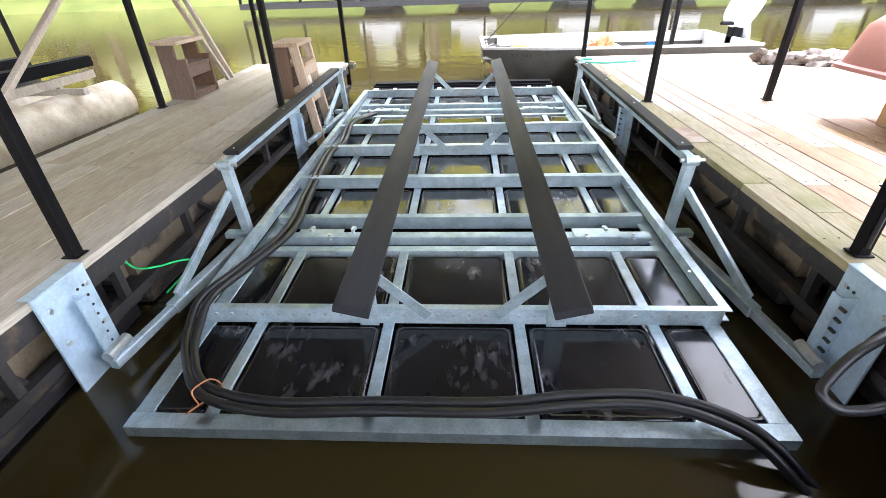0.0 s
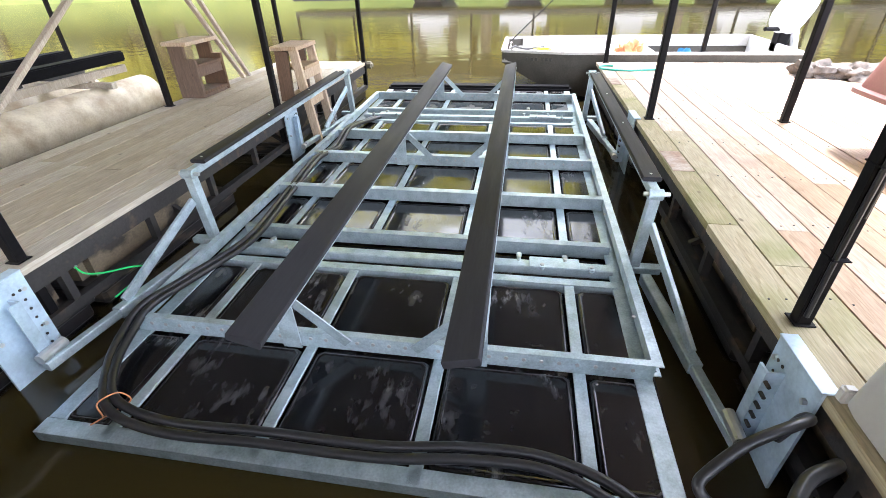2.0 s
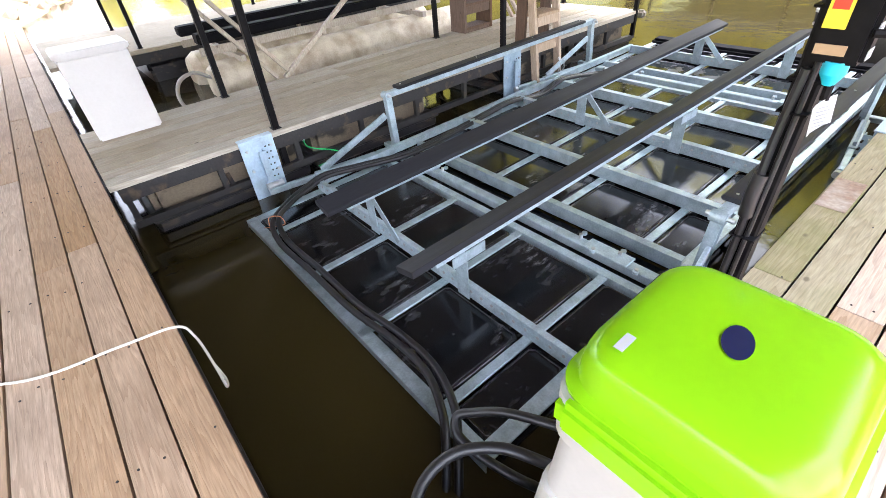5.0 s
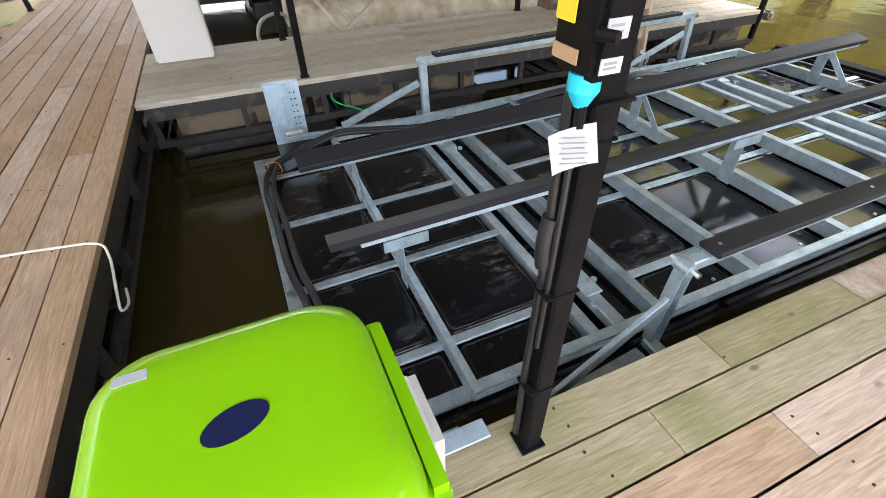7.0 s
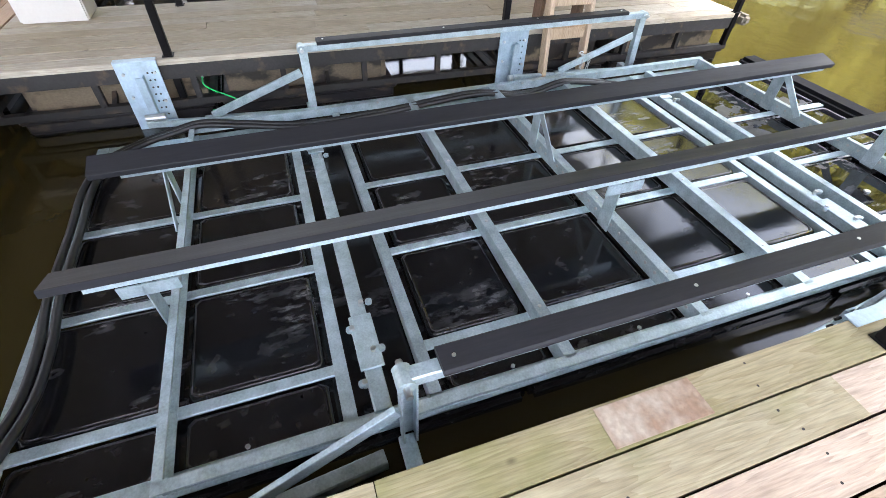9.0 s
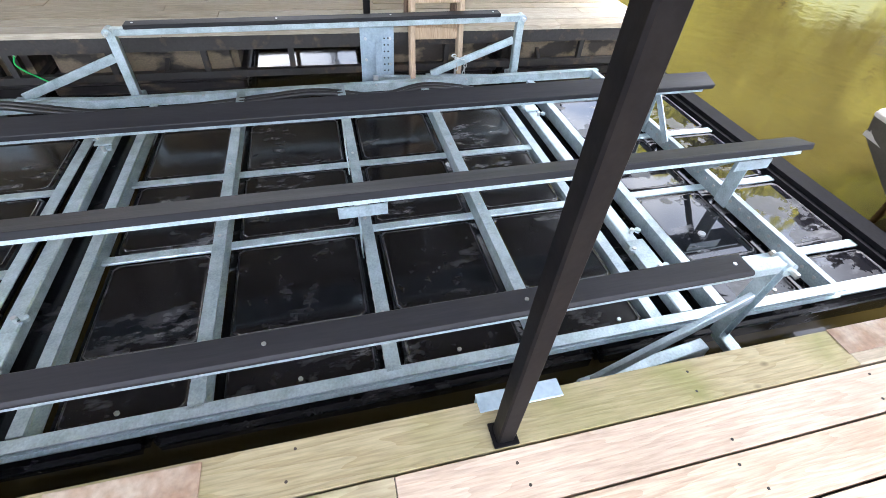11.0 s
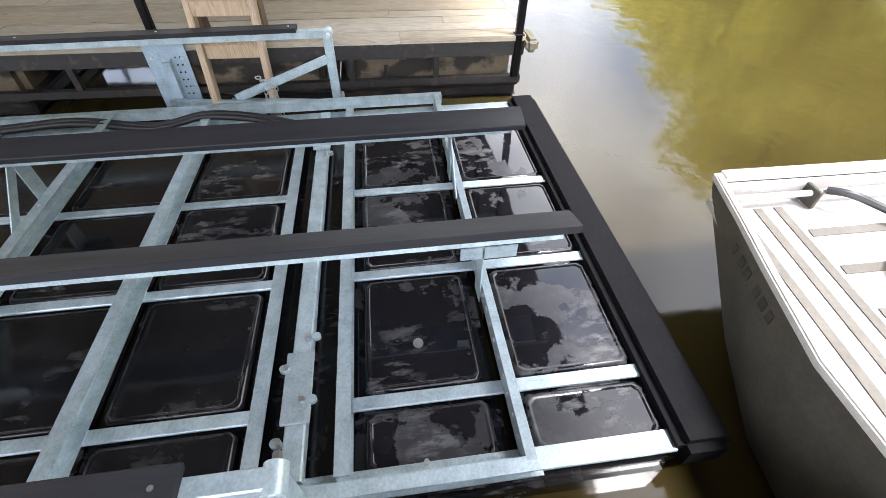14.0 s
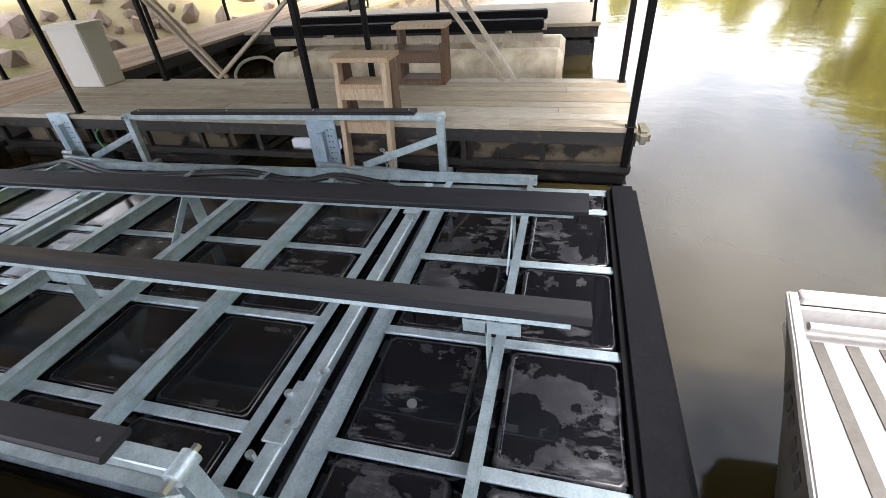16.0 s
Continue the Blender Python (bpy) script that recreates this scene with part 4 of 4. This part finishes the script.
# second dock beyond, its deck and posts
d2 = thing("far_side_dock", (-6.4, 3.0, 0), "pale plank dock on black floats beyond the next slip", "dock")
part("deck", box(-8.4, -5.95, -0.6, 5.5, DECK - 0.05, DECK), WOOD_L, d2)
part("float", box(-8.3, -6.05, 0.5, 5.45, -0.2, 0.25, 0.04), FLOAT, d2)
part("rim", box(-8.38, -5.97, -0.5, 5.48, 0.27, 0.41), DARK, d2)
for x, y in ((-6.05, 0.5), (-6.05, 3.0), (-6.05, 5.4), (-8.2, 0.5), (-8.2, 3.0), (-8.2, 5.4), (-5.46, -2.05), (-7.54, -2.05), (-2.79, -2.05), (-4.1, -2.05), (-9.6, -2.05)):
    post(x, y)

# ---- jon boat ----
b = thing("jon_boat", (2.1, 6.3, 0.0), "moored flat-bottomed aluminium boat with pale striped deck", "boat")
YA, YB, XA, XB = 5.70, 7.0, 0.33, 4.05
# plan of the hull: blunt bow, sides flaring to the full beam
NEAR = [(XA, YA), (0.6, 5.637), (0.85, 5.573), (1.2, 5.492), (1.6, 5.487), (2.5, 5.487), (XB, 5.49)]
FAR = [(XA, YB), (0.6, 7.06), (0.85, 7.11), (1.2, 7.16), (1.6, 7.175), (2.5, 7.18), (XB, 7.18)]


def prism(outline, z0, z1, bevel=0.0):
    bm = bmesh.new()
    lo = [bm.verts.new((x, y, z0)) for x, y in outline]
    hi = [bm.verts.new((x, y, z1)) for x, y in outline]
    n = len(lo)
    for q in range(n):
        bm.faces.new((lo[q], lo[(q + 1) % n], hi[(q + 1) % n], hi[q]))
    bm.faces.new(hi)
    bm.faces.new(lo)
    bmesh.ops.recalc_face_normals(bm, faces=bm.faces)
    if bevel:
        bmesh.ops.bevel(bm, geom=[ed for ed in bm.edges if abs(ed.verts[0].co.z - ed.verts[1].co.z) < 1e-6], offset=bevel, segments=2, affect="EDGES")
    return bm


def band(line, o, w):
    """A strip along a line of the plan, from o to o + w to its side."""
    return [(x, y + o) for x, y in line] + [(x, y + o + w) for x, y in reversed(line)]


BARS = [(0.66, 0.02), (0.72, 0.035), (0.775, 0.035), (0.86, 0.03), (0.91, 0.035), (0.965, 0.03)]
bm = bmesh.new()
sec = []
for (x, ya), (_, yb), zb in zip(NEAR, FAR, (0.36, 0.22, 0.1, 0.0, -0.06, -0.1, -0.1)):
    sec.append([bm.verts.new((x, y, z)) for y, z in ((ya, 0.52), (ya + 0.012, (0.52 + zb) / 2 + 0.03), (ya + 0.06, zb), (yb - 0.06, zb), (yb - 0.012, (0.52 + zb) / 2 + 0.03), (yb, 0.52))])
for u, v in zip(sec, sec[1:]):
    for q in range(5):
        bm.faces.new((u[q], u[q + 1], v[q + 1], v[q]))
bm.faces.new(sec[0])
bm.faces.new(list(reversed(sec[-1])))
part("hull", bm, ALU_H, b, "olive-grey outer hull", smooth=True)
for bx, bw in BARS:
    q0, q1 = [Vector((x, 5.637 - 0.2417 * (x - 0.6) + 0.0005, 0.43)) for x in (bx, bx + bw)]
    part("marking_bar", sweep(rect(0.005, 0.04), q0, q1), HULL_MARK, b, "dark plain marking on the hull")
part("gunwale", prism(band(NEAR, -0.008, 0.034), 0.5, 0.535, 0.006), ALU_W, b)
part("gunwale", prism(band(FAR, 0.008, -0.034), 0.5, 0.535, 0.006), ALU_W, b)
part("bow_cap", box(XA - 0.015, XA + 0.03, YA + 0.03, YB - 0.03, 0.498, 0.537, 0.006), ALU_W, b)
part("inner_side", prism(band(NEAR[1:], 0.027, 0.016), 0.38, 0.499), ALU_W, b)
part("inner_side", prism(band(FAR[1:], -0.027, -0.016), 0.38, 0.499), ALU_W, b)
part("inner_bow", box(XA + 0.031, XA + 0.05, YA + 0.02, YB - 0.02, 0.4, 0.499), ALU_W, b)
dk = part("casting_deck", prism([(x, y + 0.028) for x, y in NEAR[:6]] + [(x, y - 0.028) for x, y in reversed(FAR[:6])], 0.37, 0.4), ALU_W, b)
part("floor", box(2.51, XB - 0.05, 5.53, 7.14, 0.12, 0.15), ALU_W, b)
part("transom", box(XB - 0.05, XB, 5.52, 7.15, 0.0, 0.53, 0.01), ALU_W, b)
for y in (5.767, 5.868, 5.962):
    part("grip_strip", prism(band([(XA + 0.1, y + 0.005), (2.4, y - 0.19)], 0, 0.037), 0.4005, 0.4045), STRIPE, dk)
for i in range(9):
    part("grip_strip", prism([(0.574 + i * 0.2, 6.018 - i * 0.02), (0.616 + i * 0.2, 6.012 - i * 0.02), (0.616 + i * 0.2, 6.85), (0.574 + i * 0.2, 6.85)], 0.4005, 0.4045), STRIPE, dk)
part("bow_rail", rod((XA + 0.09, YA + 0.05, 0.462), (XA + 0.09, YB - 0.05, 0.462), 0.014, 10), ALU_W, b)
for y in (6.12, 6.62):
    part("rail_bracket", box(XA + 0.03, XA + 0.13, y - 0.008, y + 0.008, 0.405, 0.49, 0.003), ALU_H, b)
BOAT_BY = Vector((0.0, 0.205, 0.045))
part("cable", pipe([(XA + 0.1, 6.17, 0.48), (XA + 0.16, 6.22, 0.5), (XA + 0.22, 6.33, 0.47), (XA + 0.35, 6.5, 0.43), (XA + 0.6, 6.75, 0.42)], 0.017, 8), RUBBER, b, smooth=True)
b.location += BOAT_BY
hs = thing("yellow_cord", (0.897, 6.127, 0.41), "coiled yellow cord lying on the boat deck", "cord")
for i in range(3):
    part("coil", pipe([(0.897 + (0.1 + 0.012 * i) * math.cos(a * 0.55 + i), 6.127 + 0.15 + (0.11 + 0.012 * i) * math.sin(a * 0.55 + i), 0.42 + 0.016 * i) for a in range(13)], 0.009, 8, 4), YELLOW, hs, smooth=True)


def lump(name, at, size, material, label, category, seed):
    """A crumpled heap of cloth."""
    rnd = random.Random(seed)
    bm = bmesh.new()
    bmesh.ops.create_icosphere(bm, subdivisions=4, radius=1)
    o = Vector((rnd.random() * 9, rnd.random() * 9, rnd.random() * 9))
    for v in bm.verts:
        d = 1 + 0.55 * noise.noise(v.co * 1.7 + o) + 0.25 * noise.noise(v.co * 4.5 + o)
        v.co = Vector((at[0] + v.co.x * d * size[0], at[1] + v.co.y * d * size[1], at[2] + max(0, v.co.z * d) * size[2]))
    return single(name, bm, material, label, category, smooth=True)


lump("life_vest", (2.1, 6.1, 0.405), (0.17, 0.13, 0.17), ORANGE, "crumpled faded orange life vest in the boat", "life vest", 4)
lump("dark_bag", (1.75, 6.05, 0.405), (0.22, 0.15, 0.08), INK, "crumpled grey cloth lying in the boat", "cloth", 5)
lump("tarp", (2.75, 5.95, 0.16), (0.26, 0.14, 0.28), BLUE, "crumpled bright blue tarp in the boat", "tarp", 6)
mo = thing("outboard_motor", (4.15, 6.35, 0.3), "white outboard motor tilted on the boat's transom", "outboard motor")
bm = bmesh.new()
bmesh.ops.create_icosphere(bm, subdivisions=4, radius=1)
for v in bm.verts:
    q = Vector([math.copysign(abs(cc) ** 0.7, cc) for cc in v.co])
    v.co = Vector((4.12, 6.35, 0.92)) + Matrix.Rotation(radians(25), 3, "Y") @ Vector((q.x * 0.2, q.y * 0.17, q.z * 0.3))
part("cowl", bm, MOTOR, mo, "white rounded cowl", smooth=True)
part("leg", sweep(rect(0.1, 0.16, 0.03), (4.18, 6.35, 0.75), (4.35, 6.35, 0.0), (0, 1, 0)), MOTOR, mo)
part("clamp", box(4.0, 4.14, 6.25, 6.45, 0.4, 0.68, 0.02), POST, mo)
part("tiller", rod((4.05, 6.3, 0.7), (3.75, 6.15, 0.72), 0.025, 10), POST, mo)
pr = thing("buoy", (0.5, 6.25, 0.0), "small orange float tied beside the boat", "buoy")
part("float", rod((0.5, 6.25, -0.03), (0.49, 6.25, 0.2), 0.035, 14, r2=0.02), ORANGE, pr, smooth=True)
ln = thing("mooring_line", (0.4, 6.9, 0.5), "thin dark mooring line rising from the boat", "line")
part("strand", pipe([(0.42, 6.5, 0.535), (0.9, 6.9, 0.95), (1.9, 7.7, 1.8), (3.0, 8.6, 2.8)], 0.008, 6), POST, ln)

for ob in [hs, mo, pr, ln] + [bpy.data.objects[q] for q in ("life_vest", "dark_bag", "tarp")]:
    ob.location += BOAT_BY

# tub and junk on the right dock
tb = thing("plastic_tub", (3.25, 1.9, DECK), "dusty pink plastic tub upside down on a cardboard box", "tub")
part("cardboard_box", box(2.98, 3.53, 1.75, 2.3, DECK + 0.003, 0.82, 0.006), CARD, tb, "tan cardboard box")
part("tub_shell", rounded_lid(bmesh.new(), 2.73, 3.73, 1.35, 2.6, ((0.823, 0.03, 0.14), (0.85, 0.03, 0.14), (0.86, 0.0, 0.14), (1.1, -0.05, 0.14), (1.16, -0.1, 0.14), (1.18, -0.18, 0.12))), PINK, tb, "dusty pink tub", smooth=True)
lump("crumpled_cloth", (3.7, 4.85, DECK + 0.003), (0.22, 0.18, 0.15), JUNK, "crumpled brown cloth lying on the deck", "cloth", 8)
lump("grey_bag", (4.1, 4.7, DECK + 0.003), (0.24, 0.18, 0.13), JUNK, "crumpled grey bag lying on the deck", "bag", 9)

# ---- shore ----
rnd = random.Random(11)
bm = bmesh.new()
gx, gy = 30, 24
base, run = Vector((-3.9, -4.6, 0)), Vector((-7.4, 2.45, 0)).normalized()
out = Vector((run.y, -run.x, 0))
if out.y > 0:
    out = -out
grid = [[bm.verts.new(base + run * (-9 + 48 * i / gx) + out * (-1.2 + 21 * j / gy) + Vector((0, 0, -0.35 + 8.0 * (j / gy) ** 1.05 + 0.35 * noise.noise(Vector((i * 0.6, j * 0.6, 0)))))) for j in range(gy + 1)] for i in range(gx + 1)]
for i in range(gx):
    for j in range(gy):
        bm.faces.new((grid[i][j], grid[i + 1][j], grid[i + 1][j + 1], grid[i][j + 1]))
single("bank", bm, EARTH, "ochre earth bank rising from the lake shore", "bank", kind="structure", smooth=True)
# riprap
verts, faces = [], []
for i in range(1500):
    u, v = rnd.uniform(-7, 34), rnd.uniform(0.3, 12)
    c = base + run * u + out * v
    c.z = -0.35 + 8.0 * ((v + 1.2) / 21) ** 1.05
    r = rnd.uniform(0.12, 0.34)
    tmp = bmesh.new()
    bmesh.ops.create_icosphere(tmp, subdivisions=1, radius=1)
    rot = Euler((rnd.random() * 6, rnd.random() * 6, rnd.random() * 6)).to_matrix()
    sc = Vector((r * rnd.uniform(0.8, 1.4), r * rnd.uniform(0.7, 1.1), r * rnd.uniform(0.5, 0.9)))
    k0 = len(verts)
    for w in tmp.verts:
        d = rnd.uniform(0.75, 1.1)
        verts.append(c + rot @ Vector((w.co.x * sc.x * d, w.co.y * sc.y * d, w.co.z * sc.z * d)))
    faces += [tuple(k0 + w.index for w in f.verts) for f in tmp.faces]
    tmp.free()
me = bpy.data.meshes.new("riprap")
me.from_pydata(verts, [], faces)
me.materials.append(ROCK)
tagged(new("riprap", me), "pale tan riprap stones covering the bank", "stones", kind="stuff")

# far shore with trees
def shore(x):
    """How far the shoreline lies beyond its nearest reach: it comes forward on one side, falls back on the other."""
    return -0.36 * (-16 - x) if -96 < x < -16 else (-28.8 if x <= -96 else 0.002 * max(0, x) ** 2)


bm = bmesh.new()
prev = None
for i in range(41):
    x = -150 + i * 8
    col = [bm.verts.new((x, y + 1.5 * math.sin(i * 0.7) + shore(x), z + (0.5 * noise.noise(Vector((i * 0.5, y * 0.1, 0))) if z > 0 else 0))) for y, z in ((36, -0.6), (40, 1.2), (54, 5.5), (96, 19), (250, 40))]
    if prev:
        for k in range(4):
            bm.faces.new((prev[k], col[k], col[k + 1], prev[k + 1]))
    prev = col
single("far_shore", bm, GRASS, "grassy far shore rising behind the water", "shore", kind="structure", smooth=True)


def tree_mesh(seed, h):
    """Trunk with limbs, and a crown of leaf clumps with gaps."""
    rnd = random.Random(seed)
    bt = bmesh.new()
    rod((0, 0, -0.5), (0.2, 0.1, h * 0.55), 0.28, 9, bt, 0.14)
    rod((0.2, 0.1, h * 0.55), (0.1, 0.3, h * 0.9), 0.14, 8, bt, 0.04)
    tips = [(Vector((0.1, 0.2, h * 0.88)), 1.6)]
    for i in range(18):
        z, a = h * rnd.uniform(0.08, 0.8), rnd.random() * 6.28
        ln = rnd.uniform(1.8, 3.6) * (1.15 - z / h * 0.6)
        tip = Vector((0.2 + ln * math.cos(a), 0.1 + ln * math.sin(a), z + ln * rnd.uniform(0.35, 0.8)))
        rod((0.15, 0.1, z), tip, 0.09, 6, bt, 0.02)
        tips += [(tip, rnd.uniform(1.1, 1.9)), (tip.lerp(Vector((0.15, 0.1, z)), 0.45), rnd.uniform(0.8, 1.3))]
    vs, fs = [], []
    for tip, r in tips:
        for i in range(150):
            d = Vector((rnd.gauss(0, 1), rnd.gauss(0, 1), rnd.gauss(0, 0.8)))
            c = tip + d.normalized() * r * rnd.random() ** 0.5
            rot = Euler((rnd.random() * 6, rnd.random() * 6, rnd.random() * 6)).to_matrix()
            s = rnd.uniform(0.14, 0.3)
            k = len(vs)
            vs += [c + rot @ Vector(q) * s for q in ((-1, -0.5, 0), (0.2, -0.7, 0.2), (1, 0.4, 0), (-0.2, 0.8, 0.15))]
            fs.append((k, k + 1, k + 2, k + 3))
    cr = bpy.data.meshes.new("crown")
    cr.from_pydata(vs, [], fs)
    cr.materials.append(LEAF)
    return bt, cr


kinds = []
for sd, hh in ((1, 13), (2, 16), (3, 11)):
    t = thing("tree", (0, 0, 0), "leafy green deciduous tree on the far shore", "tree", "trees on the far shore")
    bt, cr = tree_mesh(sd, hh)
    part("trunk", bt, BARK, t)
    crown = new("crown", cr)
    crown.parent = t
    kinds.append(t)
placed = 0
for i in range(84):
    x = -115 + i * 2.56 + rnd.uniform(-1.6, 1.6)
    y = 44 + rnd.uniform(-2.4, 14.4) + shore(x)
    z = 2.2 + max(0, y - 45 - shore(x)) * 0.28
    az, far = math.degrees(math.atan2(-x, y)), math.hypot(x, y)
    tall = far * math.tan(radians(min(31, max(7, 25 - 0.95 * (az - 47))))) - z
    size = min(2.0, max(0.56, tall / (13, 16, 11)[i % 3])) * rnd.uniform(0.85, 1.0)
    m = pose(x, y, z, 0, 0, rnd.uniform(0, 360)) @ Matrix.Scale(size, 4)
    if placed < 3:
        kinds[placed].matrix_basis = pose(x, y, z)
    else:
        copy_thing(kinds[i % 3], m)
    placed += 1

# covered docks across the water
fd = thing("far_dock", (0, 19, 0), "long covered dock across the water with boats", "dock")
part("deck", box(-11, 40, 23.6, 25.4, 0.25, 0.5), DARK, fd)
part("roof", box(-11, 40, 23.2, 31, 3.4, 3.55), ROOF, fd)
for i in range(18):
    part("post", sweep(rect(0.1, 0.1), (-11 + i * 3, 23.8, 0.5), (-11 + i * 3, 23.8, 3.4), (0, 1, 0)), POST, fd)
for i, (x, w) in enumerate(((-4.5, 2.2), (0.5, 2.4), (6, 2.1), (11, 2.3), (19, 2.4), (25, 2.2))):
    mb = thing("moored_boat", (x, 27, 0), "white boat moored under the far dock roof", "boat", "boats at the far dock")
    bm = bmesh.new()
    sweep([(-w / 2 * 0.6, -0.1), (w / 2 * 0.6, -0.1), (w / 2, 0.5), (w / 2, 1.0), (-w / 2, 1.0), (-w / 2, 0.5)], (x, 25.6, 0.1), (x, 30, 0.1), bm=bm)
    part("hull", bm, WHITE, mb)
    part("cabin", box(x - w * 0.3, x + w * 0.3, 26.4, 29, 1.1, 1.9, 0.15, segs=2), WHITE, mb)

# ---- deck planks ----
wf = thing("walkway_frame", (0, -1.4, 0), "dark steel and timber frame with floats under the walkway", "dock")
for y in (-0.685, -2.04):
    part("rim_beam", sweep(rect(0.05, 0.13), (-12, y, DECK - 0.105), (6, y, DECK - 0.105)), DARK, wf)
    part("lower_chord", sweep(rect(0.05, 0.05), (-12, y, 0.13), (6, y, 0.13)), DARK, wf)
for i in range(26):
    part("upright", sweep(rect(0.045, 0.045), (-12 + i * 0.7, -0.685, 0.13), (-12 + i * 0.7, -0.685, DECK - 0.17), (0, 1, 0)), DARK, wf)
for i in range(9):
    part("float_shell", box(-11.6 + i * 2.0, -10.0 + i * 2.0, -1.98, -0.74, -0.2, 0.3, 0.05, segs=2), FLOAT, wf)

PLANK = bpy.data.meshes.new("plank")
bm = box(-0.5, 0.5, -0.5, 0.5, -0.5, 0.5)
bmesh.ops.bevel(bm, geom=[e for e in bm.edges], offset=0.01, segments=1, affect="EDGES")
bm.to_mesh(PLANK)
bm.free()


def planks(deck, material, along, a0, a1, c0, c1, width, cut, seed, special=None):
    """Boards laid along x or y over a rectangle, cut at uneven lengths."""
    rnd = random.Random(seed)
    me = {}
    k, c = 0, c0
    while c < c1 - 0.02:
        a = a0 + 0.0
        w = width
        first = True
        while a < a1 - 0.02:
            ln = rnd.choice(cut) if not first else rnd.choice(cut) * rnd.uniform(0.5, 1)
            b = min(a + ln, a1)
            if a1 - b < 0.4:
                b = a1
            first = False
            m = special(k, a) if special else material
            if m.name not in me:
                d = PLANK.copy()
                d.materials.append(m)
                me[m.name] = d
            ob = new("plank", me[m.name])
            ob.parent = deck
            g = 0.008
            z = DECK - 0.019 + rnd.uniform(-0.002, 0.002)
            if along == "y":
                ob.location, ob.scale = Vector((c + w / 2, (a + b) / 2, z)) - deck.location, (w - g, b - a - 0.003, 0.038)
            else:
                ob.location, ob.scale = Vector(((a + b) / 2, c + w / 2, z)) - deck.location, (b - a - 0.003, w - g, 0.038)
            a = b
        c += w
        k += 1


dl = thing("dock_deck_left", (-2.1, 2.4, DECK), "weathered grey-tan plank deck of the dock", "deck", kind="structure")
planks(dl, WOOD_L, "y", -0.64, 5.61, -2.84, -1.525, 0.146, (2.44, 3.05, 3.66), 3)
dr = thing("dock_deck_right", (3.2, 2.4, DECK), "pine plank deck with green algae along its edge", "deck", kind="structure")
planks(dr, WOOD_R, "y", -0.64, 5.63, 1.553, 5.6, 0.148, (1.83, 2.44, 3.05), 5, lambda k, a: WOOD_L if k == 0 and a > 3.2 else ALGAE if k == 0 or (k == 1 and a < 2) else WOOD_R)
dw = thing("walkway_deck", (0, -1.4, DECK), "tan plank main walkway with rope lying on it", "deck", kind="structure")
planks(dw, WOOD_W, "x", -12, 6, -2.08, -0.65, 0.143, (2.44, 3.05, 3.66), 7)

# screw heads in the near decks, too small to pick apart
bm = bmesh.new()
rnd = random.Random(21)
for k in range(14):
    for j in range(11):
        for o in (0.035, 0.105):
            x, y = 1.553 + k * 0.148 + o + rnd.uniform(-0.01, 0.01), -0.5 + j * 0.6 + rnd.uniform(-0.02, 0.02)
            if rnd.random() < 0.8:
                rod((x, y, DECK + 0.0005), (x, y, DECK + 0.0025), 0.0045, 6, bm)
for k in range(10):
    for j in range(13):
        for o in (0.035, 0.105):
            x, y = -3.5 + j * 0.6 + rnd.uniform(-0.02, 0.02), -2.08 + k * 0.143 + o + rnd.uniform(-0.01, 0.01)
            if rnd.random() < 0.8:
                rod((x, y, DECK + 0.0005), (x, y, DECK + 0.0025), 0.0045, 6, bm)
single("deck_screws", bm, DARK, "small dark screw heads in the deck boards", "screws", kind="stuff")
